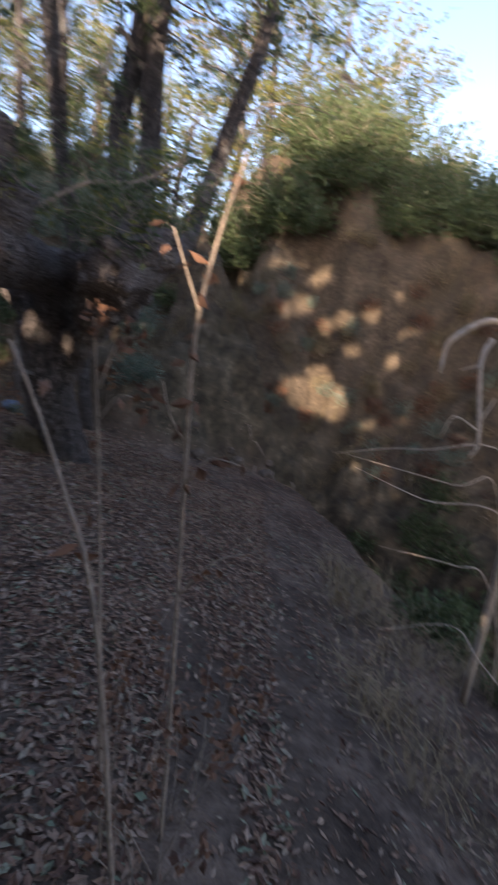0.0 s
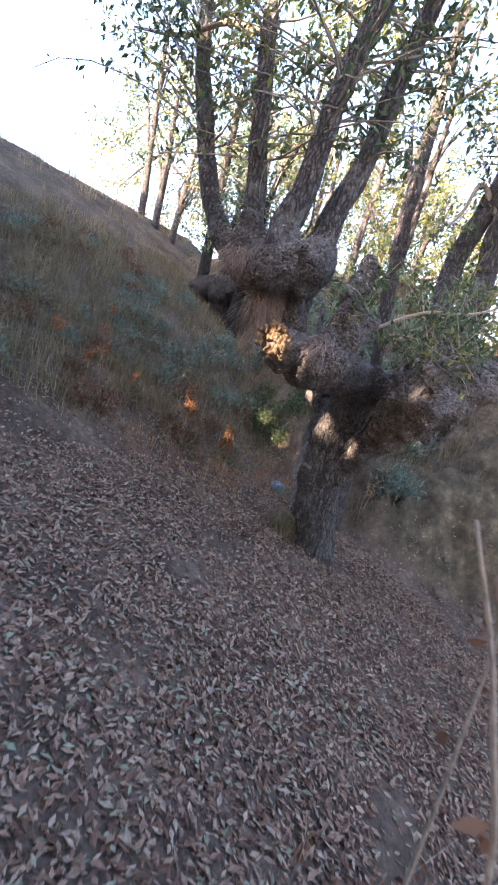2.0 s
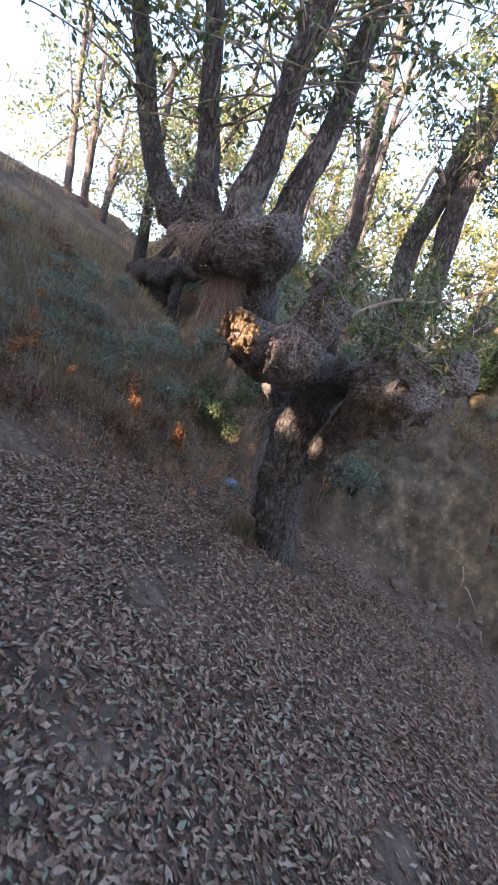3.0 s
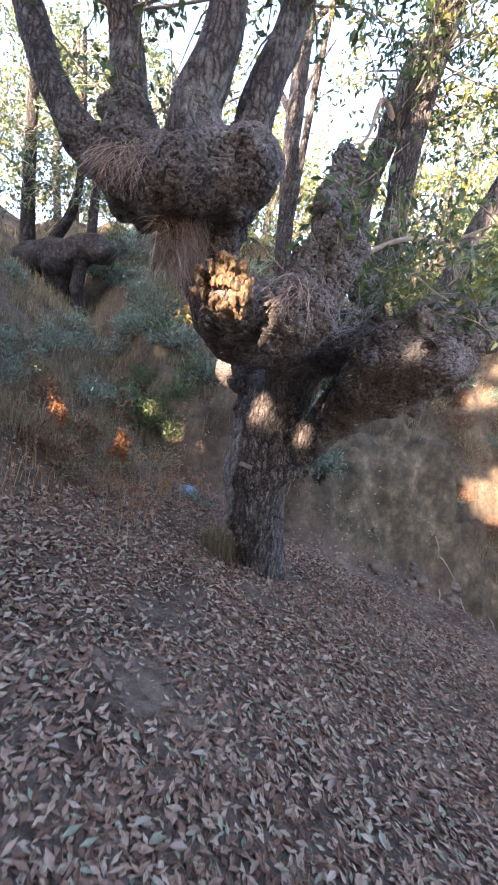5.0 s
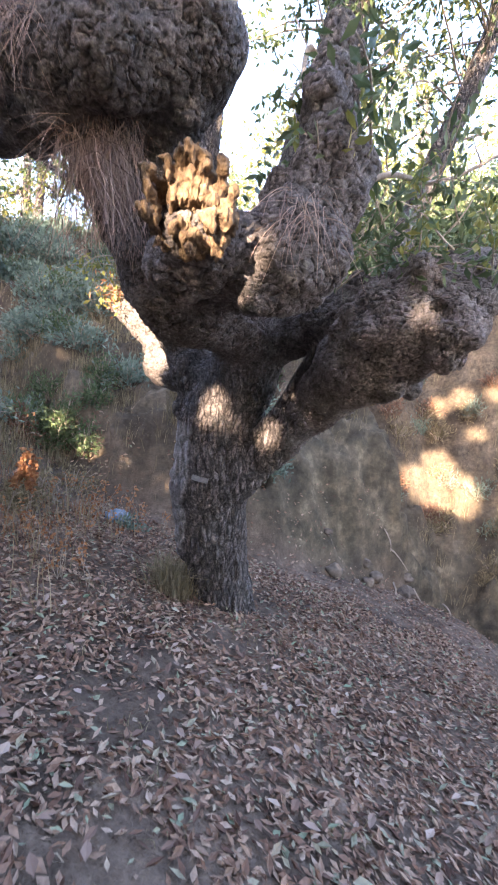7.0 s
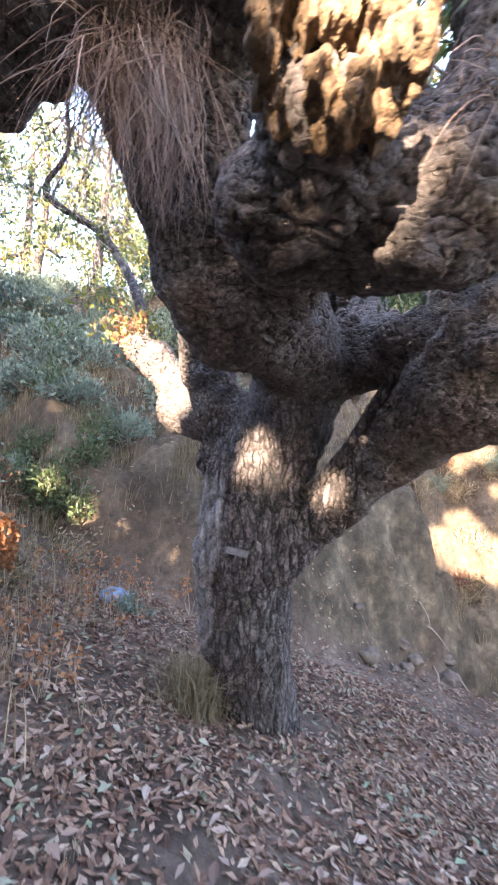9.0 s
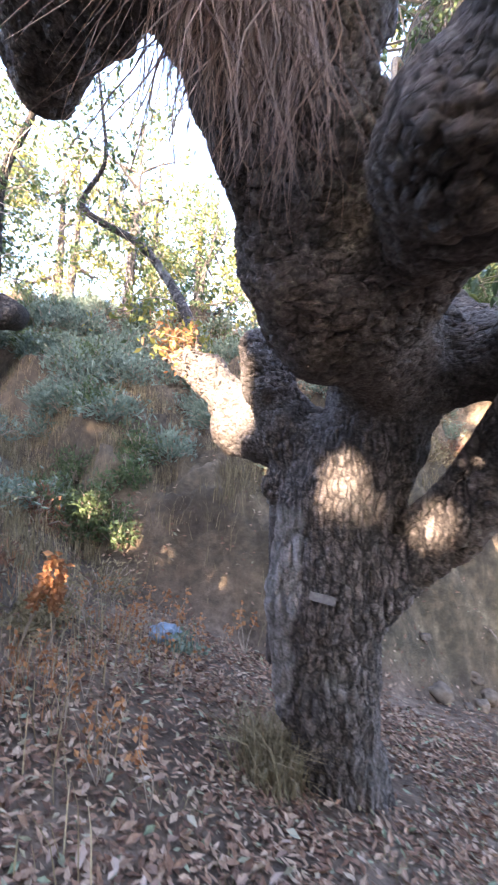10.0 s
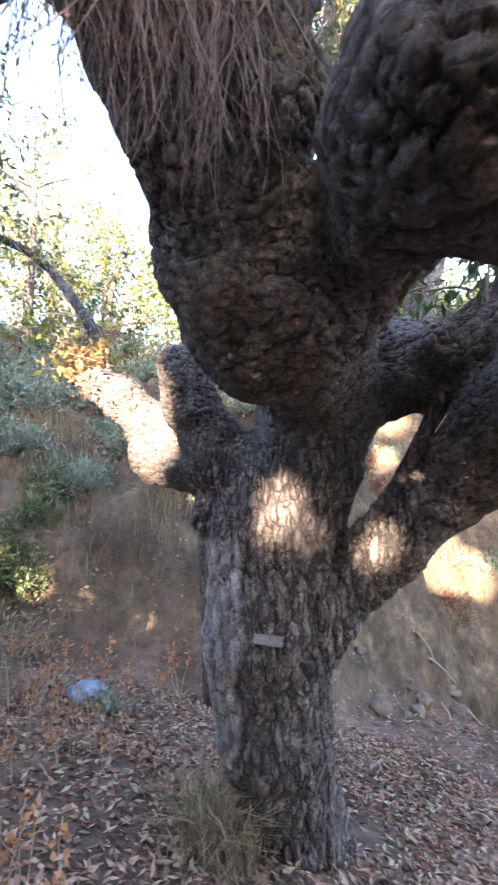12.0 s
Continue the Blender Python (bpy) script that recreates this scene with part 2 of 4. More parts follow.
def side_of(poly, x, y):
    """Distance from a polyline, positive on its left when walked from first to last point."""
    best = np.full(np.shape(x), 1e9)
    sign = np.ones(np.shape(x))
    for (ax, ay), (bx, by) in zip(poly, poly[1:]):
        dx, dy = bx - ax, by - ay
        t = np.clip(((x - ax) * dx + (y - ay) * dy) / (dx * dx + dy * dy), 0, 1)
        d = np.hypot(x - ax - t * dx, y - ay - t * dy)
        s = np.where(dx * (y - ay) - dy * (x - ax) > 0, 1.0, -1.0)
        sign = np.where(d < best, s, sign)
        best = np.minimum(best, d)
    return best * sign


def ease(a, b, x):
    t = np.clip((x - a) / (b - a), 0, 1)
    return t * t * (3 - 2 * t)


def waves(x, y, s, seed):
    r = np.random.RandomState(seed)
    z = 0
    for k in range(7):
        a, f, p = r.uniform(0, 6.28), s * r.uniform(0.6, 2.2), r.uniform(0, 6.28)
        z = z + np.sin((x * np.cos(a) + y * np.sin(a)) * f + p) / 7
    return z


def height(x, y):
    x, y = np.asarray(x, float), np.asarray(y, float)
    xs, ys = np.clip(x, -11, 9), np.clip(y, -9, 9)
    floor = -0.04 - 0.278 * np.maximum(xs, -11) - 0.166 * np.clip(ys, -7, 4) * (1 - ease(-1.8, -5.5, xs))
    floor = floor + 0.29 * np.clip(-1.6 - xs, 0, 9.0) * ease(-1.2, -2.6, xs)
    floor = floor + 0.22 * ease(2.2, 0.2, np.hypot(xs - 2.1, ys + 5.0))
    lip = side_of(LIP, xs, ys) + 0.15 * waves(xs, ys, 3.1, 23)
    floor = floor - 2.4 * ease(0.0, 0.9, lip)
    d = side_of(FOOT, xs, ys)
    d = d + 0.22 * waves(xs, ys, 2.6, 21) + 0.08 * waves(xs, ys, 8.0, 22)
    steep = 0.80 + 0.85 * ease(-0.6, 2.2, xs)
    wall = 0.75 + 0.80 * ease(0.6, 2.2, xs)
    wob = 1 + 0.30 * waves(xs, ys, 1.7, 3)
    rise = (wall * ease(0, 0.55, d) + np.clip(d - 0.2, 0, None) * steep) * wob
    top = 4.9 + 0.55 * ease(0.8, 2.6, xs) + 0.25 * waves(xs, ys, 0.5, 5)
    land = floor + rise
    over = np.clip(land - top, 0, None) * ease(0, 0.4, d)
    land = land - over * 0.985
    return land + 0.05 * waves(x, y, 2.4, 8) + 0.02 * waves(x, y, 7.0, 9) + 0.10 * waves(x, y, 3.5, 12) * ease(0.1, 0.8, d)


GX, GY, GS = -17.0, -13.0, 0.06
LAND = height(*np.meshgrid(GX + GS * np.arange(480), GY + GS * np.arange(480)))


def ground_z(x, y):
    """The land's height, from a fine table of it."""
    u, v = min(max((x - GX) / GS, 0), 478.9), min(max((y - GY) / GS, 0), 478.9)
    i, j = int(u), int(v)
    u, v = u - i, v - j
    return float((LAND[j, i] * (1 - u) + LAND[j, i + 1] * u) * (1 - v) + (LAND[j + 1, i] * (1 - u) + LAND[j + 1, i + 1] * u) * v)


def axis(lo, a, b, hi, fine, grow):
    out = list(np.arange(a, b, fine))
    s, p = fine, b
    while p < hi:
        out.append(p)
        s *= grow
        p += s
    out.append(hi)
    s, p = fine, a
    while p > lo:
        s *= grow
        p -= s
        out.insert(0, max(p, lo))
    return np.array(out)


def build_ground():
    xs, ys = axis(-400, -4, 5, 400, 0.06, 1.09), axis(-400, -4.6, 5, 400, 0.06, 1.09)
    X, Y = np.meshgrid(xs, ys)
    Z = height(X, Y)
    nx, ny = len(xs), len(ys)
    cut = ease(0.0, 0.5, side_of(FOOT, np.clip(X, -13, 7.9), np.clip(Y, -11, 60)))
    for j in range(ny):
        for i in range(nx):
            if abs(X[j, i]) < 9 and abs(Y[j, i]) < 10:
                p = Vector((X[j, i], Y[j, i], Z[j, i] * 0.7))
                Z[j, i] += 0.010 * noise.noise(p * 9)
                if cut[j, i] > 0.02:
                    n = noise.fractal(p * 1.9, 1.0, 2.0, 4)
                    Z[j, i] += cut[j, i] * (0.22 * n + 0.24 * abs(noise.noise(p * 3.2)) + 0.11 * noise.noise(p * 7))
    me = bpy.data.meshes.new("ground")
    idx = np.arange(nx * ny).reshape(ny, nx)
    quads = np.stack([idx[:-1, :-1], idx[:-1, 1:], idx[1:, 1:], idx[1:, :-1]], -1).reshape(-1, 4)
    me.from_pydata(np.stack([X, Y, Z], -1).reshape(-1, 3).tolist(), [], quads.tolist())
    g = np.maximum(ease(-1.2, -2.8, X + 0.5 * waves(X, Y, 1.2, 4)), ease(0.0, 0.7, side_of(FOOT, np.clip(X, -13, 7), np.clip(Y, -11, 60)))) * (0.75 + 0.25 * waves(X, Y, 2.0, 6))
    a = me.attributes.new("grassy", "FLOAT", "POINT")
    a.data.foreach_set("value", g.astype(np.float32).ravel())
    dist = side_of(FOOT, np.clip(X, -13, 7), np.clip(Y, -11, 60)) + 0.3 * waves(X, Y, 2.2, 14)
    clay = ease(-0.05, 0.25, dist) * ease(1.9, 0.9, dist) * (0.35 + 0.65 * ease(-0.8, 0.8, X))
    me.attributes.new("clay", "FLOAT", "POINT").data.foreach_set("value", clay.astype(np.float32).ravel())
    me.materials.append(EARTH)
    me.shade_smooth()
    ob = new("ground", me)
    tagged(ob, "brown earth slope with leaf litter and a dry gully bank", "ground", kind="structure")
    return ob


GROUND = build_ground()


# ---- the old leaning tree ----
def solid(prims, lo, hi, h, k, hollows=()):
    """Surface of a smooth union of tapered capsules (x, y, z, r, x, y, z, r), less the hollows (from, to, radius)."""
    lo, hi = np.array(lo), np.array(hi)
    n = np.ceil((hi - lo) / h).astype(int)
    field = np.full(n, 1.0, np.float32)
    ax = [lo[i] + h * np.arange(n[i]) for i in range(3)]
    for q in prims:
        a, ra, b, rb = np.array(q[:3]), q[3], np.array(q[4:7]), q[7]
        m = max(ra, rb) + 2.2 * k
        i0 = np.maximum(((np.minimum(a, b) - m - lo) / h).astype(int), 0)
        i1 = np.minimum(((np.maximum(a, b) + m - lo) / h).astype(int) + 1, n)
        if (i1 <= i0).any():
            continue
        X, Y, Z = np.meshgrid(*[ax[i][i0[i]:i1[i]] for i in range(3)], indexing="ij", sparse=True)
        ab = b - a
        t = np.clip(((X - a[0]) * ab[0] + (Y - a[1]) * ab[1] + (Z - a[2]) * ab[2]) / max(ab @ ab, 1e-6), 0, 1)
        d = np.sqrt((X - a[0] - t * ab[0]) ** 2 + (Y - a[1] - t * ab[1]) ** 2 + (Z - a[2] - t * ab[2]) ** 2) - (ra + (rb - ra) * t)
        sub = field[i0[0]:i1[0], i0[1]:i1[1], i0[2]:i1[2]]
        w = np.clip(0.5 + 0.5 * (sub - d) / k, 0, 1)
        sub[...] = sub * (1 - w) + d * w - k * w * (1 - w)
    for p, q, rad in hollows:
        a, b = np.array(p), np.array(q)
        i0 = np.maximum(((np.minimum(a, b) - rad - 0.1 - lo) / h).astype(int), 0)
        i1 = np.minimum(((np.maximum(a, b) + rad + 0.1 - lo) / h).astype(int) + 1, n)
        X, Y, Z = np.meshgrid(*[ax[i][i0[i]:i1[i]] for i in range(3)], indexing="ij", sparse=True)
        ab = b - a
        t = np.clip(((X - a[0]) * ab[0] + (Y - a[1]) * ab[1] + (Z - a[2]) * ab[2]) / (ab @ ab), 0, 1)
        d = rad - np.sqrt((X - a[0] - t * ab[0]) ** 2 + (Y - a[1] - t * ab[1]) ** 2 + (Z - a[2] - t * ab[2]) ** 2)
        sub = field[i0[0]:i1[0], i0[1]:i1[1], i0[2]:i1[2]]
        w = np.clip(0.5 + 0.5 * (d - sub) / 0.02, 0, 1)
        sub[...] = sub * (1 - w) + d * w + 0.02 * w * (1 - w)
    inside = field < 0
    acc = np.zeros((*(n - 1), 3), np.float32)
    cnt = np.zeros(n - 1, np.float32)
    corner = [(i, j, l) for i in (0, 1) for j in (0, 1) for l in (0, 1)]

    def view(arr, c):
        return arr[c[0]:c[0] + n[0] - 1, c[1]:c[1] + n[1] - 1, c[2]:c[2] + n[2] - 1]
    for c in corner:
        for axis_i in range(3):
            if c[axis_i]:
                continue
            e = list(c)
            e[axis_i] = 1
            fa, fb = view(field, c), view(field, e)
            cross = (fa < 0) != (fb < 0)
            w = np.nonzero(cross)
            t = fa[w] / (fa[w] - fb[w])
            p = np.array(c, np.float32)[None].repeat(len(t), 0)
            p[:, axis_i] += t
            acc[w] += p
            cnt[w] += 1
    used = cnt > 0
    ids = np.full(n - 1, -1)
    where = np.argwhere(used)
    ids[used] = np.arange(len(where))
    verts = lo + h * (where + acc[used] / cnt[used][:, None])
    faces = []
    for axis_i in range(3):
        o = [i for i in range(3) if i != axis_i]
        s0 = [slice(None)] * 3
        s1 = [slice(None)] * 3
        s0[axis_i], s1[axis_i] = slice(0, -1), slice(1, None)
        cr = inside[tuple(s0)] != inside[tuple(s1)]
        w = np.argwhere(cr)
        w = w[(w[:, o[0]] > 0) & (w[:, o[1]] > 0) & (w[:, o[0]] < n[o[0]] - 1) & (w[:, o[1]] < n[o[1]] - 1)]
        flip = inside[tuple(s0)][tuple(w.T)]
        q = []
        for da, db in ((0, 0), (1, 0), (1, 1), (0, 1)):
            c = w.copy()
            c[:, o[0]] -= 1 - da
            c[:, o[1]] -= 1 - db
            q.append(ids[tuple(c.T)])
        q = np.stack(q, 1)
        if axis_i == 1:
            flip = ~flip
        q[~flip] = q[~flip][:, ::-1]
        faces.append(q)
    grad = [g[tuple(where.T)] for g in np.gradient(field)]
    normal = np.stack(grad, 1)
    normal /= np.linalg.norm(normal, axis=1)[:, None] + 1e-9
    return verts, np.concatenate(faces), normal


def chain(rows):
    return [(*a, *b) for a, b in zip(rows, rows[1:])]


TRUNK = chain([(0.02, -0.03, -0.40, 0.27), (0.03, -0.05, 0.05, 0.235), (-0.07, -0.17, 0.55, 0.255), (-0.10, -0.27, 1.00, 0.275), (-0.05, -0.32, 1.45, 0.27), (0.07, -0.38, 1.78, 0.24), (0.12, -0.45, 2.05, 0.27)])
TRUNK += chain([(-0.24, -0.25, 0.45, 0.09), (-0.26, -0.33, 1.00, 0.12), (-0.24, -0.34, 1.42, 0.12)])                                  # scarred flank
TRUNK += chain([(0.10, -0.10, 0.10, 0.16), (0.22, -0.06, -0.25, 0.14)]) + chain([(-0.05, -0.1, 0.1, 0.15), (-0.22, -0.15, -0.2, 0.12)])   # root flare
BACK_LIMB = chain([(-0.05, -0.30, 1.70, 0.20), (-0.36, 0.02, 1.80, 0.19), (-0.61, 0.28, 1.87, 0.20), (-0.74, 0.34, 2.07, 0.115), (-0.86, 0.36, 2.18, 0.13), (-0.99, 0.37, 2.27, 0.10)])
BACK_LIMB += chain([(-0.34, -0.12, 1.52, 0.12), (-0.2, -0.25, 1.6, 0.16)]) + chain([(-0.28, -0.20, 1.75, 0.17), (-0.42, -0.20, 2.02, 0.13), (-0.50, -0.24, 2.22, 0.105)])
BROKEN_TIP = chain([(-0.98, 0.37, 2.25, 0.09), (-1.10, 0.38, 2.30, 0.055)]) + chain([(-0.98, 0.40, 2.30, 0.07), (-1.08, 0.44, 2.42, 0.03)]) + chain([(-0.96, 0.32, 2.24, 0.07), (-1.14, 0.31, 2.27, 0.03)])
BURL = chain([(0.12, -0.45, 2.05, 0.25), (0.0, -0.80, 2.17, 0.23), (-0.14, -1.06, 2.16, 0.24), (-0.19, -1.17, 2.15, 0.24)]) + chain([(-0.30, -1.22, 2.14, 0.14), (-0.10, -1.26, 2.13, 0.17)])
COLUMN = chain([(-0.20, -1.25, 2.24, 0.16), (-0.24, -1.40, 2.32, 0.085), (-0.25, -1.50, 2.45, 0.112), (-0.255, -1.52, 2.66, 0.118)]) + chain([(-0.56, -1.56, 2.72, 0.14), (-0.43, -1.49, 2.40, 0.10), (-0.34, -1.33, 2.18, 0.13)])
CROWN_BURL = chain([(-0.27, -1.62, 2.87, 0.22), (-0.52, -1.68, 2.86, 0.26), (-0.82, -1.60, 2.92, 0.22), (-1.02, -1.40, 2.94, 0.15), (-1.18, -1.12, 2.90, 0.11)])
CROWN_BURL += chain([(-0.36, -1.86, 2.84, 0.20), (-0.10, -1.74, 2.95, 0.19)]) + chain([(-0.95, -1.55, 3.0, 0.18), (-1.26, -1.60, 3.12, 0.12)]) + chain([(-0.86, -1.52, 2.84, 0.15), (-0.92, -1.46, 2.76, 0.07)])
CROWN_BURL += chain([(-0.82, -1.70, 3.05, 0.17), (-0.86, -1.70, 3.25, 0.12)]) + chain([(-0.36, -1.78, 2.95, 0.17), (-0.42, -1.80, 3.18, 0.13)]) + chain([(-0.14, -1.58, 2.95, 0.16), (-0.20, -1.50, 3.2, 0.12)])
STUB = chain([(-0.08, -1.22, 2.18, 0.18), (0.0, -1.50, 2.26, 0.145), (0.02, -1.86, 2.22, 0.15), (0.00, -2.02, 2.22, 0.13)]) + chain([(-0.06, -1.62, 2.18, 0.115), (-0.075, -1.85, 2.14, 0.13)])
STUB += chain([(0.08, -1.72, 2.2, 0.17), (0.33, -1.84, 2.22, 0.19)]) + chain([(0.24, -1.85, 2.12, 0.12), (0.28, -1.90, 2.10, 0.10)])
STUMP = chain([(0.32, -1.80, 2.28, 0.14), (0.40, -1.86, 2.54, 0.095), (0.39, -1.80, 2.80, 0.08), (0.41, -1.78, 2.96, 0.078)]) + chain([(0.30, -1.72, 2.36, 0.12), (0.24, -1.66, 2.52, 0.06)]) + chain([(0.42, -1.80, 2.40, 0.13), (0.52, -1.74, 2.58, 0.08)])
HOLLOWS = [((-0.30, -1.56, 2.28), (-0.25, -1.50, 2.30), 0.050), ((-0.10, -1.90, 2.16), (-0.06, -1.84, 2.20), 0.055), ((-0.125, -1.85, 2.34), (-0.14, -1.30, 2.70), 0.045), ((1.05, -1.46, 2.16), (1.03, -1.36, 2.16), 0.05), ((-1.16, 0.38, 2.32), (-1.04, 0.38, 2.29), 0.05)]
ARM = chain([(0.02, -0.32, 1.02, 0.20), (0.28, -0.40, 1.28, 0.15), (0.55, -0.62, 1.62, 0.15), (0.76, -0.90, 1.90, 0.23), (1.00, -1.10, 2.12, 0.26), (1.30, -1.02, 2.36, 0.20)])
ARM += chain([(0.16, -0.42, 2.02, 0.17), (0.52, -0.60, 2.14, 0.16), (0.95, -0.95, 2.24, 0.20)]) + chain([(1.0, -1.2, 2.1, 0.16), (1.12, -1.32, 2.08, 0.13)]) + chain([(0.75, -1.0, 2.0, 0.16), (0.8, -1.12, 2.2, 0.13)])
ARM += chain([(0.5, -0.5, 2.15, 0.16), (0.60, 0.2, 2.55, 0.14), (0.62, 0.8, 3.0, 0.12)]) + chain([(1.25, -0.95, 2.32, 0.17), (1.22, 0.0, 2.45, 0.13), (1.25, 0.7, 2.7, 0.11)])


def knots(prims, count, size, seed, out_by=0.85):
    """Lumps on the limbs' surfaces."""
    r = random.Random(seed)
    out = []
    for _ in range(count):
        q = r.choice(prims)
        t = r.random()
        p = [q[i] + (q[i + 4] - q[i]) * t for i in range(3)]
        rad = q[3] + (q[7] - q[3]) * t
        d = Vector((r.gauss(0, 1), r.gauss(0, 1), r.gauss(0, 1))).normalized() * rad * out_by
        s = r.uniform(0.5, 1.0) * size
        out.append((p[0] + d.x, p[1] + d.y, p[2] + d.z, s, p[0] + d.x * 1.1, p[1] + d.y * 1.1, p[2] + d.z * 1.1, s * 0.8))
    return out


def build_wood():
    burls = BURL + COLUMN + CROWN_BURL + STUB
    prims = TRUNK + BACK_LIMB + BROKEN_TIP + burls + STUMP + ARM
    prims += knots(CROWN_BURL, 26, 0.085, 4, 1.0) + knots(STUB[3:], 8, 0.05, 14, 1.0) + knots(ARM[2:], 64, 0.10, 5, 1.08) + knots(BACK_LIMB[1:], 8, 0.07, 6) + knots(STUMP, 16, 0.05, 8, 1.0)
    v, f, nrm = solid(prims, (-1.65, -2.6, -0.5), (1.75, 1.25, 3.5), 0.0108, 0.042, HOLLOWS)
    out, knotty, scar, plate = np.empty(len(v)), np.empty(len(v), np.float32), np.zeros(len(v), np.float32), np.empty(len(v), np.float32)
    vor, nz = noise.voronoi, noise.noise
    for i, (x, y, z) in enumerate(v.tolist()):
        gnarl = min(max((z - 1.72) / 0.25, 0.0), 1.0)
        if x < -0.45 and y > -0.2 or x > 0.42:
            gnarl = 1.0
        w = 0.8 * nz((x * 6, y * 6, z * 6))
        if gnarl < 1:
            d = vor((x * 19 + w, y * 19 + w, z * 4.6))[0]
            a = min((d[1] - d[0]) / 0.35, 1.0)
        else:
            a = 0
        if gnarl > 0:
            d = vor((x * 19 + 1.6 * w, y * 19 - w, z * 33 + 1.2 * w))[0]
            b = min((d[1] - d[0]) / 0.17, 1.0)
        else:
            b = 0
        low = nz((x * 8, y * 8, z * 8))
        out[i] = (1 - gnarl) * (0.022 * a - 0.014) + gnarl * (0.013 * b - 0.008 + 0.026 * low - 0.012 * abs(nz((x * 16, y * 16, z * 12)))) + 0.010 * nz((x * 4.5, y * 4.5, z * 2.5))
        knotty[i] = gnarl
        plate[i] = (1 - gnarl) * a + gnarl * b
        if 0.30 < z < 1.48 and y < 0.1:
            edge = -0.245 + 0.035 * nz((z * 5, 0.3, 0)) + 0.02 * nz((z * 17, 2.3, y * 9)) - 0.10 * max(0, 0.62 - z)
            s = min(max((edge - x) / 0.02, 0), 1) * min(max((z - 0.36) / 0.15, 0), 1) * min(max((1.46 - z) / 0.06, 0), 1)
            scar[i] = s * (0.5 + 0.5 * a) * (0.8 + 0.3 * nz((x * 40, y * 40, z * 22)))
    v = v + nrm * out[:, None]
    me = bpy.data.meshes.new("trunk")
    me.from_pydata(v.tolist(), [], f.tolist())
    for name, values in (("knotty", knotty), ("scar", scar), ("plate", plate)):
        me.attributes.new(name, "FLOAT", "POINT").data.foreach_set("value", values)
    me.materials.append(BARK)
    me.shade_smooth()
    return me


TREE = thing("old_tree", "gnarled old leaning tree with swollen burls and rough grey bark", "tree", (0, 0, 0))
part("trunk", build_wood(), BARK, TREE, "thick trunk swelling into dark lumpy burls")


def branchlet(wood, leaves, p, d, length, count, size, droop=0.4, r=0.008, wide=0.42):
    """A thin side branch with leaves along its outer part."""
    p, d = Vector(p), Vector(d).normalized()
    pts, n = [p.copy()], 6
    for k in range(n):
        d = (d + any_way() * 0.22 + Vector((0, 0, -droop * 0.25 * k / n))).normalized()
        p = p + d * length / n
        pts.append(p.copy())
    wood.tube(pts, [r * (1 - 0.8 * i / n) for i in range(n + 1)], 4, cap=False)
    for _ in range(count):
        t = rnd(0.25, 1.0) * (n - 0.01)
        q = pts[int(t)].lerp(pts[int(t) + 1], t % 1) + any_way() * size * 0.9
        w = (any_way() + Vector((0, 0, -0.7))).normalized()
        sz = size * rnd(0.6, 1.15)
        leaves.leaf(q, w, any_way(0.6), sz, sz * wide, rnd(-0.2, 0.3))


STEMS = [
    [(-1.10, -1.58, 3.00, 0.13), (-1.38, -1.6, 3.30, 0.105), (-1.60, -1.6, 3.65, 0.095), (-1.85, -1.6, 4.3, 0.085), (-2.10, -1.6, 5.1, 0.07), (-2.3, -1.6, 6.4, 0.045)],
    [(-0.84, -1.70, 3.05, 0.15), (-0.88, -1.68, 3.32, 0.10), (-0.97, -1.6, 3.60, 0.10), (-1.10, -1.6, 4.1, 0.085), (-1.28, -1.6, 5.0, 0.07), (-1.35, -1.6, 6.4, 0.045)],
    [(-0.38, -1.80, 2.95, 0.16), (-0.42, -1.80, 3.20, 0.135), (-0.32, -1.8, 3.50, 0.10), (-0.28, -1.75, 4.2, 0.09), (-0.15, -1.7, 4.8, 0.08), (0.05, -1.6, 6.2, 0.05)],
    [(-0.15, -1.55, 2.95, 0.15), (-0.20, -1.50, 3.20, 0.12), (-0.15, -1.5, 3.50, 0.10), (-0.06, -1.4, 3.85, 0.09), (-0.03, -1.3, 4.5, 0.085), (0.05, -1.2, 5.2, 0.075), (0.25, -1.1, 6.6, 0.05)],
    [(0.52, 0.60, 2.80, 0.14), (0.30, 0.98, 3.6, 0.13), (0.40, 1.0, 4.3, 0.125), (0.55, 1.0, 4.9, 0.115), (0.78, 1.0, 5.7, 0.10), (1.05, 1.1, 7.2, 0.06)],
    [(0.62, 0.70, 2.80, 0.15), (0.68, 1.0, 3.6, 0.14), (0.70, 1.0, 4.5, 0.125), (0.85, 1.0, 5.6, 0.10), (1.15, 1.0, 7.0, 0.06)],
    [(1.22, 0.50, 2.55, 0.13), (1.30, 0.92, 2.9, 0.115), (1.52, 1.0, 3.6, 0.11), (1.85, 1.0, 4.6, 0.09), (2.0, 1.0, 5.3, 0.075), (2.15, 1.0, 6.8, 0.05)],
]


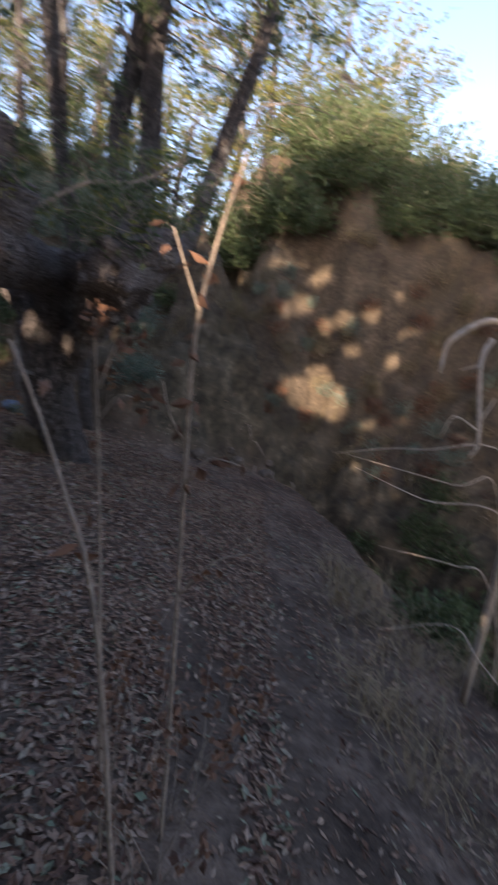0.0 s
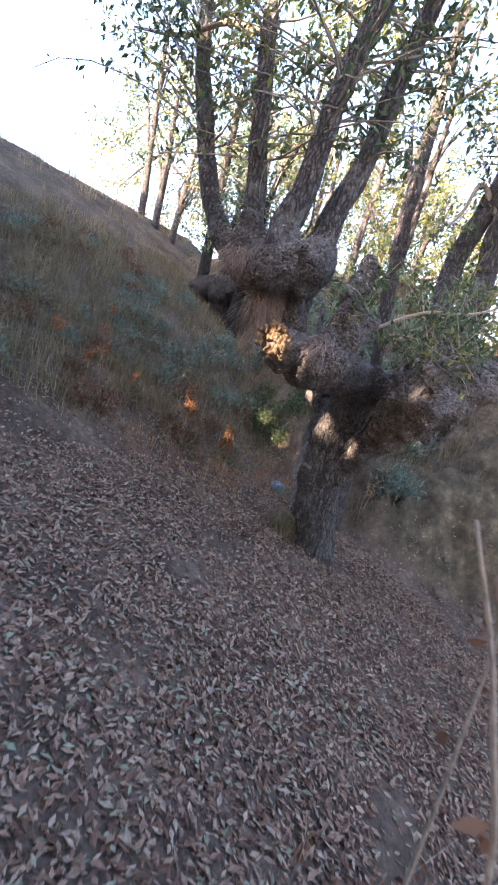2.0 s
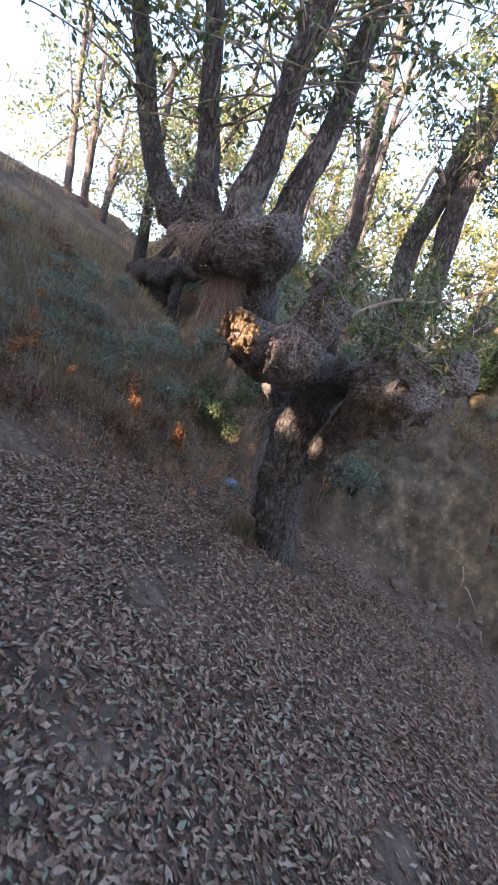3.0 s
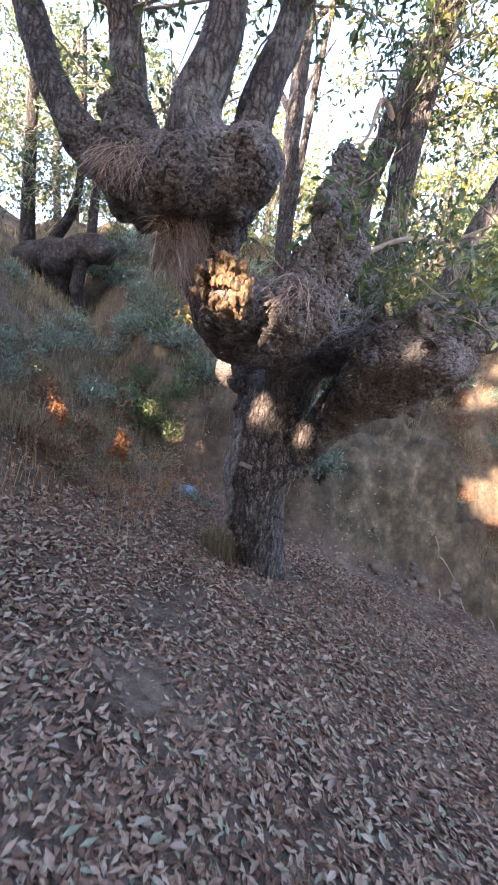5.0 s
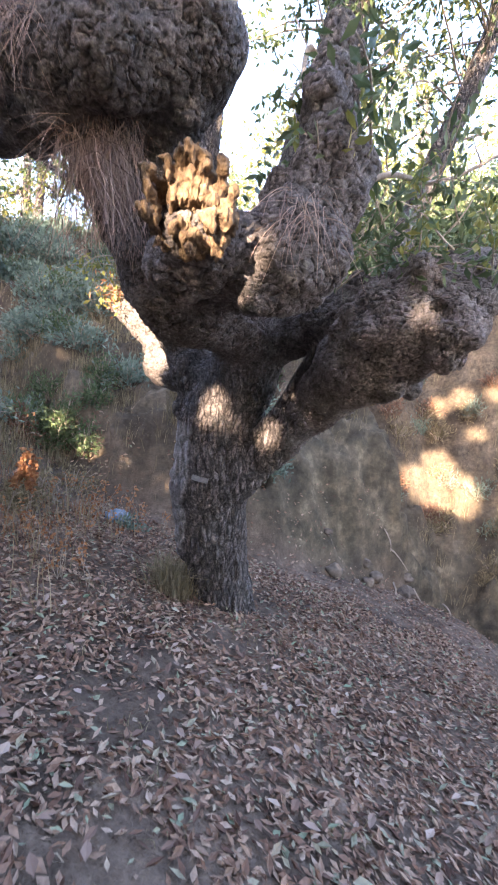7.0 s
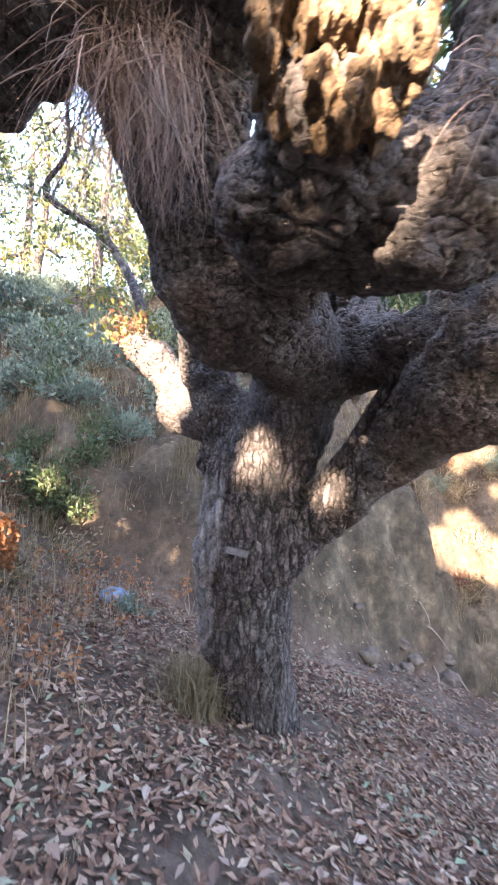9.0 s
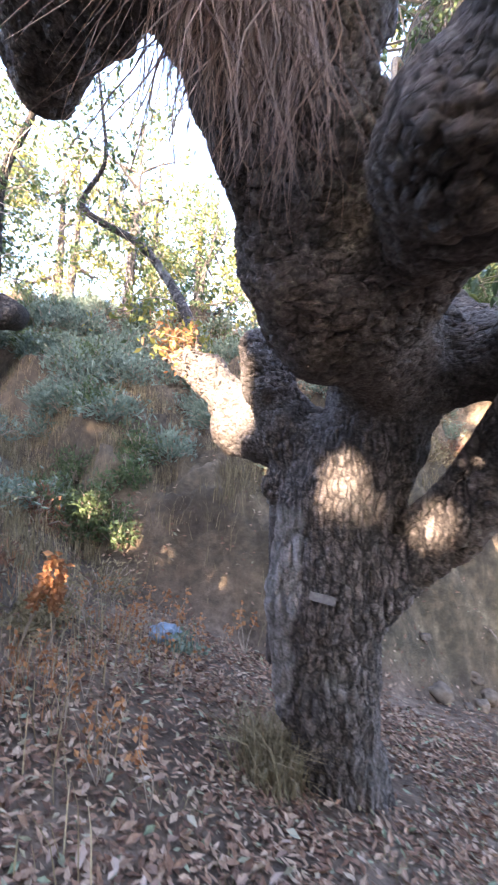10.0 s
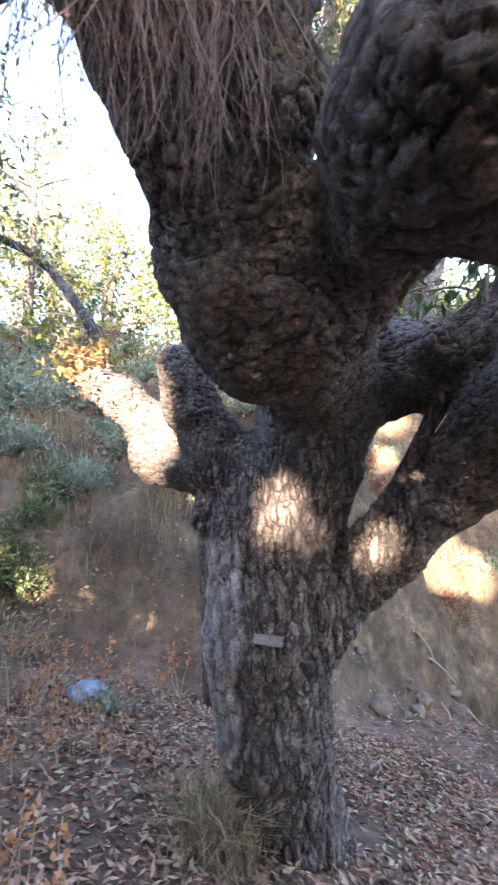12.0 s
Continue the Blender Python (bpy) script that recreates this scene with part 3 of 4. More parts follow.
def build_old_tree():
    twigs, green, yellow = Geo(), Geo(), Geo()
    for rows in STEMS:
        g = Geo()
        pts, radii = spline(rows, 8)
        pts = [p + 0.02 * noise.noise_vector(p * 1.7) for p in pts]
        g.tube(pts, [r * (1 + 0.10 * noise.noise(p * 4)) for p, r in zip(pts, radii)], 20, 0.16)
        part("stem", g, BARK_SMOOTH, TREE, "upright pole-like stem growing from the burl")
        for k in range(44):
            i = random.randrange(len(pts) // 2, len(pts))
            low = pts[i].z < 4.4
            d = Vector((rnd(-1, 1), rnd(-1, 1), rnd(-0.1, 0.8)))
            branchlet(twigs, yellow if random.random() < 0.22 else green, pts[i], d, rnd(0.5, 1.9), 16 if low else 52, 0.09, 0.9, 0.012)
    # leafy sprouts on the limbs
    for lo, hi, n, c, ln in (((0.35, -1.9, 2.35), (0.6, -1.5, 2.9), 16, 20, 0.4), ((0.55, -1.25, 2.25), (1.4, -0.8, 2.65), 36, 24, 0.45), ((0.55, -0.3, 2.6), (1.35, 0.6, 3.1), 34, 30, 0.7), ((-1.0, -1.75, 3.1), (-0.7, -1.6, 3.6), 9, 14, 0.4), ((0.1, -1.7, 2.4), (0.5, -1.2, 2.6), 8, 16, 0.35)):
        for _ in range(n):
            p = Vector([rnd(a, b) for a, b in zip(lo, hi)])
            branchlet(twigs, yellow if random.random() < 0.15 else green, p, (rnd(-1, 1), rnd(-1, 0.6), rnd(-0.1, 1.0)), ln * rnd(0.6, 1.3), c, 0.075, 0.8, 0.006)
    # long bare side branches
    for rows in ([(0.44, -1.45, 2.55, 0.016), (0.75, -1.2, 2.80, 0.014), (1.1, -0.9, 2.92, 0.011), (1.6, -0.7, 3.25, 0.007)],
                 [(0.60, 1.0, 4.4, 0.04), (0.36, 0.8, 4.7, 0.03), (0.30, 0.6, 4.3, 0.02), (0.22, 0.5, 4.1, 0.012)],
                 [(-1.28, -1.6, 4.9, 0.035), (-1.7, -1.7, 5.0, 0.03), (-2.2, -1.8, 4.9, 0.02), (-2.8, -1.9, 5.0, 0.012)]):
        pts, radii = spline(rows, 6)
        twigs.tube(pts, radii, 6)
        for p in pts[6:]:
            branchlet(twigs, green, p, (rnd(-1, 1), rnd(-1, 1), rnd(-0.8, 0.5)), rnd(0.3, 0.6), 16, 0.08, 0.9, 0.005)
    # the far limb's sprout with its bent branch
    bent = [(-0.95, 0.40, 2.25, 0.05), (-1.08, 0.62, 2.62, 0.045), (-1.42, 1.1, 3.15, 0.04), (-1.79, 1.38, 3.58, 0.036), (-2.31, 1.34, 3.89, 0.03), (-2.11, 1.3, 4.28, 0.02), (-2.16, 1.3, 4.77, 0.014), (-2.29, 1.3, 5.5, 0.008)]
    pts, radii = spline(bent, 6)
    g = Geo()
    g.tube(pts, radii, 8, 0.15)
    part("branch", g, BARK_SMOOTH, TREE, "thin crooked branch with sparse leaves")
    for k in range(46):
        i = random.randrange(7, len(pts))
        branchlet(twigs, yellow if random.random() < 0.3 else green, pts[i], (rnd(-1, 1), rnd(-1, 1), rnd(-0.7, 0.8)), rnd(0.3, 0.9), 18, 0.075, 0.7, 0.005)
    brown = Geo()
    for k in range(34):
        branchlet(twigs, brown if k % 2 else yellow, (-1.04 + rnd(-0.12, 0.10), 0.36 + rnd(-0.08, 0.08), 2.36 + rnd(-0.06, 0.04)), (rnd(-1, 1), rnd(-1, 1), rnd(-0.2, 1)), rnd(0.15, 0.35), 12, 0.06, 0.5, 0.004)
    tagged(part("twig_mass", twigs, TWIG, TREE, "fine bare twigs"), kind="stuff")
    tagged(part("crown", green, LEAF_GREEN, TREE, "thin crown of small drooping dark green leaves", False), kind="stuff")
    tagged(part("yellow_foliage", yellow, LEAF_YELLOW, TREE, "yellowing leaves among the green", False), kind="stuff")
    tagged(part("withered_foliage", brown, LEAF_BROWN, TREE, "rust-brown withered sprouts", False), kind="stuff")
    # the thin branch across the fork
    g = Geo()
    pts, radii = spline([(0.20, -0.50, 1.40, 0.04), (0.34, -0.62, 1.60, 0.032), (0.46, -0.68, 1.84, 0.03), (0.58, -0.72, 2.05, 0.04)], 6)
    g.tube(pts, radii, 10, 0.2)
    part("branch", g, BARK_SMOOTH, TREE, "thin dark branch crossing the fork")
    # hanging roots
    roots = Geo()
    for k in range(720):
        u = random.random() ** 0.8
        a = Vector((-0.60 + 0.28 * u, -1.70 - 0.05 * math.sin(3.1 * u), 2.74)) + Vector((rnd(-0.05, 0.05), rnd(-0.09, 0.06), rnd(-0.28, 0.10)))
        ln = min(rnd(0.08, 0.20 + 0.42 * u), a.z - 2.16)
        pts, p = [a], a.copy()
        pull = (-0.42 - a.x) * 0.4 * ln
        sway = Vector((rnd(-0.05, 0.05), rnd(-0.03, 0.02), 0))
        for i in range(9):
            sway = sway * 0.55 + Vector((rnd(-0.02, 0.02), rnd(-0.012, 0.012), 0))
            p = p + sway * (ln / 0.4) + Vector((pull / 9, 0.016 * ln / 0.5, -ln / 9 * rnd(0.4, 1.5)))
            pts.append(p.copy())
        w = rnd(0.0005, 0.0013) if k % 9 else rnd(0.0018, 0.0028)
        roots.tube(pts, [w, w, w, w, w, w * 0.9, w * 0.8, w * 0.7, w * 0.5, w * 0.3], 3, cap=False)
    for k in range(160):
        a = Vector((rnd(-0.60, -0.33), rnd(-1.80, -1.70), rnd(2.45, 2.72)))
        d = Vector((rnd(-1, 1), rnd(-0.5, 0.3), rnd(-1.2, 0.3))).normalized() * 0.04
        pts, p = [a], a.copy()
        for i in range(6):
            d = d + Vector((rnd(-0.014, 0.014), rnd(-0.01, 0.012), -0.008))
            p = p + d
            pts.append(p.copy())
        w = rnd(0.0008, 0.0018)
        roots.tube(pts, [w, w, w, w, w * 0.8, w * 0.6, w * 0.3], 3, cap=False)
    for c, n, sx in ((Vector((-0.72, -1.90, 2.92)), 220, 0.15), (Vector((0.34, -2.02, 2.33)), 60, 0.08)):
        for k in range(n):
            a = c + Vector((rnd(-sx, sx), rnd(-0.04, 0.05), rnd(-0.06, 0.06)))
            pts, p, d = [a], a.copy(), Vector((rnd(-1, 1), rnd(-0.8, 0.2), rnd(-0.6, 0.4))).normalized() * 0.035
            for i in range(5):
                d = d + Vector((rnd(-0.012, 0.012), rnd(-0.012, 0.008), -0.014))
                p = p + d * rnd(0.5, 1.0)
                pts.append(p.copy())
            w = rnd(0.0006, 0.0017)
            roots.tube(pts, [w, w, w, w * 0.8, w * 0.6, w * 0.3], 3, cap=False)
    tagged(part("root_curtain", roots, ROOT, TREE, "matted curtain of thin reddish hanging roots", False), kind="stuff")
    # rotten broken end of the limb
    r = random.Random(3)
    lumps = []
    for k in range(190):
        a = r.uniform(0, 6.28)
        rr = r.uniform(0.045, 0.125)
        if math.cos(a - 3.5) > 0.72 and rr < 0.105 or math.cos(a - 5.0) > 0.88 and rr < 0.09:
            continue
        c = Vector((0.0 + rr * math.cos(a), -2.09, 2.23 + rr * math.sin(a) * 0.95))
        deep = -r.uniform(0.02, 0.17) * (0.3 + rr * 5.0)
        e = c + Vector((r.uniform(-0.02, 0.02), deep, r.uniform(-0.02, 0.05)))
        w = r.uniform(0.005, 0.012)
        lumps.append((*c, w, *e, w * r.uniform(0.4, 0.8)))
        lumps.append((*e, w * 0.8, e.x + r.uniform(-0.012, 0.012), e.y + r.uniform(0, 0.02), e.z - r.uniform(0.01, 0.03), w * 0.5))
    v, f, nrm = solid(lumps, (-0.25, -2.38, 1.98), (0.25, -2.0, 2.48), 0.0058, 0.022)
    shift = [0.014 * noise.noise((x * 45, y * 20, z * 18)) + 0.012 * noise.noise((x * 110, y * 40, z * 40)) for x, y, z in v.tolist()]
    v = v + nrm * np.array(shift)[:, None]
    me = bpy.data.meshes.new("broken_end")
    me.from_pydata(v.tolist(), [], f.tolist())
    me.materials.append(CUT_WOOD)
    part("broken_end", me, CUT_WOOD, TREE, "splintered pale rotten wood of a broken limb")
    # small weathered tag on the trunk
    bm = bmesh.new()
    bmesh.ops.create_cube(bm, size=1, matrix=pose(-0.145, -0.563, 1.07, -14, 8, -8) @ Matrix.Diagonal((0.115, 0.02, 0.035, 1)))
    bmesh.ops.bevel(bm, geom=bm.edges[:], offset=0.006, segments=2)
    me = bpy.data.meshes.new("tag")
    bm.to_mesh(me)
    bm.free()
    me.materials.append(TAG)
    part("tag", me, TAG, TREE, "small weathered oblong tag nailed to the bark")


build_old_tree()


# ---- trees and shrubs round about ----
def tree(name, label, rows, crown, leaves, size, mats, limbs=7, droop=0.5, group=""):
    """A tree: a tapered trunk along rows, limbs, and leafy branchlets filling the crown's egg (centre, radii)."""
    base = rows[0][:3]
    t = thing(name, label, "tree", base, group)
    off = Vector(base)
    rows = [(r[0] - off.x, r[1] - off.y, r[2] - off.z, r[3]) for r in rows]
    g = Geo()
    pts, radii = spline(rows, 6)
    g.tube(pts, radii, 10, 0.2)
    part("trunk", g, BARK_SMOOTH, t)
    c, rad = Vector(crown[0]) - off, crown[1]
    wood, fol = Geo(), [Geo() for _ in mats]
    for k in range(limbs):
        i = random.randrange(len(pts) // 3, len(pts))
        e = c + Vector([rad[j] * rnd(-0.7, 0.7) for j in range(3)])
        mid = pts[i].lerp(e, 0.5) + any_way() * 0.2
        g = Geo()
        g.tube([pts[i], mid, e], [radii[i] * 0.6, radii[i] * 0.4, 0.01], 6, cap=False)
        part("limb", g, BARK_SMOOTH, t)
    per = 26
    for k in range(max(leaves // per, 1)):
        v = any_way()
        s = rnd(0.35, 1.0)
        p = c + Vector((v.x * rad[0], v.y * rad[1], v.z * rad[2])) * s
        if noise.noise((p + off) * (1.6 / max(min(rad), 0.6))) < -0.12:
            continue
        branchlet(wood, random.choice(fol), p, v + Vector((0, 0, 0.2)), size * rnd(4, 9), per, size, droop, size * 0.05)
    tagged(part("twig_mass", wood, TWIG, t), kind="stuff")
    for f, m in zip(fol, mats):
        tagged(part("crown", f, m, t, "", False), kind="stuff")
    return t


def shrub(name, label, p, rad, leaves, size, mat, wide=0.22, group=""):
    p = Vector(p)
    t = thing(name, label, "shrub", p, group)
    wood, fol = Geo(), Geo()
    n = max(leaves // 22, 4)
    for k in range(n):
        v = any_way(0.8)
        v.z = abs(v.z)
        e = Vector((v.x * rad[0], v.y * rad[1], v.z * rad[2])) * rnd(0.45, 1)
        b = Vector((e.x * 0.25, e.y * 0.25, -0.05))
        wood.tube([b, b.lerp(e, 0.6) + Vector((0, 0, 0.1 * rad[2])), e], [0.008, 0.006, 0.002], 4, cap=False)
        for j in range(22):
            q = b.lerp(e, rnd(0.3, 1.05)) + any_way() * size * 1.3
            fol.leaf(q, (any_way(0.5) + v * 0.6).normalized(), any_way(), size * rnd(0.6, 1.2), size * wide, 0.1)
    tagged(part("twig_mass", wood, TWIG, t), kind="stuff")
    tagged(part("foliage", fol, mat, t, "", False), kind="stuff")
    return t


def gz(x, y, d=0.0):
    return (x, y, ground_z(x, y) + d)


def build_surroundings():
    # old tree with a low arching burl, its bark darkened for shade
    t = thing("old_tree", "old tree with an arching burl on the slope, bark coloured dark as in shade", "tree", (-5.9, 4.3, 2.4))
    prims = chain([(-5.95, 4.3, 2.0, 0.35), (-5.9, 4.2, 2.9, 0.28), (-5.8, 4.0, 3.45, 0.36), (-5.2, 4.0, 3.75, 0.26), (-4.75, 4.0, 3.68, 0.24)]) + chain([(-5.3, 4.1, 2.2, 0.14), (-5.35, 4.0, 2.9, 0.12), (-5.25, 4.0, 3.6, 0.15)]) + chain([(-6.9, 4.2, 2.5, 0.3), (-6.6, 4.1, 3.4, 0.36), (-5.9, 4.0, 3.6, 0.3)])
    prims += knots(prims, 16, 0.16, 9)
    v, f, nrm = solid(prims, (-7.7, 3.2, 1.7), (-4.1, 5.0, 4.5), 0.05, 0.1)
    v = v + nrm * np.array([[0.05 * noise.noise((x * 5, y * 5, z * 5))] for x, y, z in v.tolist()]) - np.array([[-5.9, 4.3, 2.4]])
    me = bpy.data.meshes.new("trunk")
    me.from_pydata(v.tolist(), [], f.tolist())
    me.materials.append(SHADED_BARK)
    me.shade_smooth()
    part("trunk", me, SHADED_BARK, t)
    wood, fol = Geo(), Geo()
    for rows in ([(-5.1, 4.0, 3.7, 0.11), (-5.09, 4.0, 4.6, 0.09), (-5.05, 4.0, 5.9, 0.07), (-4.55, 4.0, 7.2, 0.05), (-4.4, 4.0, 9, 0.03)], [(-6.1, 4.0, 3.7, 0.12), (-5.6, 4.0, 4.4, 0.1), (-5.45, 4.0, 5.4, 0.07), (-5.6, 4.0, 7.6, 0.04)], [(-6.7, 4.1, 3.6, 0.16), (-6.75, 4.1, 5.0, 0.13), (-6.8, 4.1, 8.2, 0.07)]):
        pts, radii = spline([(a + 5.9, b - 4.3, c - 2.4, r) for a, b, c, r in rows], 6)
        g = Geo()
        g.tube(pts, radii, 12, 0.2)
        part("stem", g, SHADED_BARK, t)
        for k in range(70):
            i = random.randrange(len(pts) // 3, len(pts))
            branchlet(wood, fol, pts[i], (rnd(-1, 1), rnd(-1, 1), rnd(-0.3, 0.7)), rnd(0.6, 1.8), 34, 0.11, 0.7, 0.012)
    tagged(part("twig_mass", wood, TWIG, t), kind="stuff")
    tagged(part("crown", fol, LEAF_GREEN, t, "", False), kind="stuff")

    # slim tree right behind
    tree("tree", "slim upright tree with yellowing leaves behind the old tree", [(*gz(-0.33, 1.55, -0.2), 0.095), (-0.42, 1.45, 2.2, 0.09), (-0.58, 1.4, 3.6, 0.10), (-0.68, 1.4, 5.1, 0.10), (-0.72, 1.4, 7.2, 0.06)], ((-0.75, 1.6, 7.2), (1.6, 1.5, 1.5)), 3600, 0.10, (LEAF_GREEN, LEAF_YELLOW))
    # thin saplings on the hill's crest
    for x, y, h, lean in ((-10.4, 4.7, 6.0, -0.5), (-9.9, 4.9, 4.5, -0.2), (-9.4, 5.2, 3.2, 0.3)):
        b = gz(x, y, -0.1)
        tree("sapling", "thin dark sapling with sparse leaves on the hill crest", [(*b, 0.12), (x + lean * 0.4, y, b[2] + h * 0.4, 0.09), (x + lean, y, b[2] + h, 0.03)], ((x + lean, y, b[2] + h * 0.75), (1.3, 1.2, h * 0.35)), 700, 0.16, (LEAF_GREEN,), 6, 0.5, "saplings on the crest")
    # sunlit trees along the skyline
    spots = ((-7.8, 10.5, 6.5, 2.2), (-5.2, 11.5, 6.0, 2.0), (-3.2, 10.2, 4.2, 1.6), (-1.6, 12.5, 6.5, 2.2), (0.8, 11.0, 5.2, 2.0), (2.6, 13.0, 6.0, 2.2), (5.2, 12.0, 4.5, 2.0), (-10.5, 10.5, 7.0, 2.4), (-13, 7.5, 6.0, 2.2))
    for x, y, h, w in spots:
        b = gz(x, y, -0.2)
        tree("tree", "sunlit yellow-green tree on the skyline", [(*b, 0.16), (x + rnd(-0.3, 0.3), y, b[2] + h * 0.5, 0.11), (x + rnd(-0.5, 0.5), y, b[2] + h, 0.03)], ((x, y, b[2] + h * 0.5), (w, w, h * 0.46)), 5200, 0.19, (LEAF_YELLOW, LEAF_YELLOW, LEAF_GREEN), 8, 0.5, "trees on the skyline")
    for x, y, h, w in ((-4.4, 7.8, 5.0, 1.7), (-2.5, 8.6, 4.5, 1.6), (-8.6, 7.4, 5.5, 1.9), (-6.4, 8.6, 5.0, 1.8), (-0.4, 9.2, 4.6, 1.7), (4.0, 9.5, 4.2, 1.9), (1.9, 9.0, 4.6, 1.7)):
        b = gz(x, y, -0.2)
        tree("tree", "green leafy tree at the top of the slope", [(*b, 0.13), (x + rnd(-0.3, 0.3), y, b[2] + h * 0.5, 0.09), (x + rnd(-0.5, 0.5), y, b[2] + h, 0.03)], ((x, y, b[2] + h * 0.55), (w, w, h * 0.48)), 4200, 0.15, (LEAF_GREEN, LEAF_GREEN, LEAF_YELLOW), 8, 0.6, "trees at the top of the slope")
    # bluish bushes on the cut bank's rim
    for x, y, w, h in ((2.7, 7.2, 1.4, 1.7), (4.0, 7.3, 1.6, 2.0), (5.5, 7.1, 1.7, 1.9), (7.0, 6.6, 1.7, 1.8), (1.5, 7.6, 1.3, 1.7), (8.4, 5.4, 1.8, 1.8), (9.4, 3.2, 1.8, 1.8), (4.8, 8.2, 1.8, 2.0), (6.4, 7.8, 1.8, 2.0), (3.2, 8.3, 1.7, 1.8), (8.0, 7.0, 1.8, 2.0)):
        shrub("bush", "dense dark green bush on the rim of the bank", gz(x, y, 0.2), (w, 1.2, h), 5200, 0.15, LEAF_GREEN, 0.45, "bushes on the rim")
    # grey-green shrubs on the slope behind
    r = random.Random(12)
    for k in range(130):
        x, y = r.uniform(-6.0, 0.6), r.uniform(2.2, 8.6)
        if abs(x + 0.95 + 0.64 * (y - 2.2)) < 0.24 or float(side_of(FOOT, x, y)) < 0.4:
            continue
        s = r.uniform(0.30, 0.72)
        shrub("shrub", "grey-green shrub on the slope", gz(x, y), (s, s, s * 0.85), 1000, 0.10, LEAF_GREY if r.random() < 0.8 else LEAF_GREEN, 0.34, "shrubs on the slope")
    for k in range(12):
        x, y = r.uniform(-6.0, -2.6), r.uniform(0.2, 3.6)
        s = r.uniform(0.25, 0.5)
        shrub("shrub", "grey-green shrub on the slope", gz(x, y), (s, s, s * 0.9), 520, 0.09, LEAF_GREY, 0.3, "shrubs on the slope")
    for k in range(9):
        x, y = r.uniform(-3.1, -2.1), r.uniform(2.0, 3.0)
        shrub("shrub", "dark green shrub in the hollow below the slope", gz(x, y), (0.36, 0.3, 0.42), 620, 0.08, LEAF_GREEN, 0.35, "shrubs in the hollow")
    for k in range(300):
        x, y = r.uniform(0.4, 7.6), r.uniform(-1.5, 6.6)
        d = float(side_of(FOOT, x, y))
        if not 1.15 < d < 3.6:
            continue
        s = r.uniform(0.14, 0.38)
        shrub("shrub", "withered brown undergrowth on the cut bank", gz(x, y), (s, s, s), 420, 0.09, (STRAW_OLIVE, LEAF_RUST, STRAW_OLIVE, LEAF_GREY)[k % 4], 0.22, "undergrowth on the bank")
    for k in range(90):
        x, y = r.uniform(-7.5, -1.9), r.uniform(-3.6, 2.0)
        s = r.uniform(0.12, 0.34)
        shrub("shrub", ("withered reddish-brown undergrowth on the hillside", "dry olive undergrowth on the hillside", "dull grey-green weed on the hillside")[k % 3], gz(x, y), (s * 1.3, s * 1.3, s), 330, 0.075, (LEAF_RUST, STRAW_OLIVE, LEAF_GREY)[k % 3], 0.3, "undergrowth on the hillside")
    for k in range(44):
        x, y = r.uniform(4.3, 6.2), r.uniform(-2.6, 3.0)
        s = r.uniform(0.3, 0.6)
        shrub("shrub", "dark green undergrowth in the gully", gz(x, y), (s, s, s), 520, 0.10, LEAF_GREEN, 0.35, "undergrowth in the gully")


build_surroundings()


# ---- unseen trees added behind the path to shade it, with gaps for sun spots ----
# where each sun spot lands and its radius; crown leaves in its way are dropped
LIT = [((-0.12, -0.62, 1.50), 0.05), ((-0.08, -0.62, 1.60), 0.065), ((0.0, -0.62, 1.50), 0.05), ((0.30, -0.55, 1.41), 0.07), ((-0.62, 0.25, 1.90), 0.22), ((-0.80, 0.33, 2.08), 0.17), ((-1.02, 0.34, 2.28), 0.17), ((0.0, -2.3, 2.26), 0.10),
       ((-1.52, -0.2, 0.98), 0.035), ((-2.2, -0.4, 1.25), 0.045), ((-2.9, -1.6, 1.75), 0.09), ((-3.4, -1.8, 2.1), 0.09),
       ((3.0, 4.0, 0.42), 0.30), ((3.28, 4.0, 0.40), 0.46), ((3.65, 4.0, 0.35), 0.46), ((3.95, 4.0, 0.10), 0.32), ((3.4, 4.0, 0.80), 0.32), ((4.0, 5.0, 2.0), 0.2), ((3.0, 6.3, 3.4), 0.25), ((4.2, 4.4, 1.4), 0.12), ((3.6, 4.9, 1.9), 0.18), ((2.9, 5.2, 2.4), 0.26), ((2.7, 5.0, 2.0), 0.14), ((4.6, 4.8, 2.2), 0.16), ((2.3, 5.9, 3.4), 0.42), ((3.4, 5.8, 3.0), 0.26), ((5.2, 4.4, 1.2), 0.10), ((2.2, 6.6, 4.4), 0.6)]


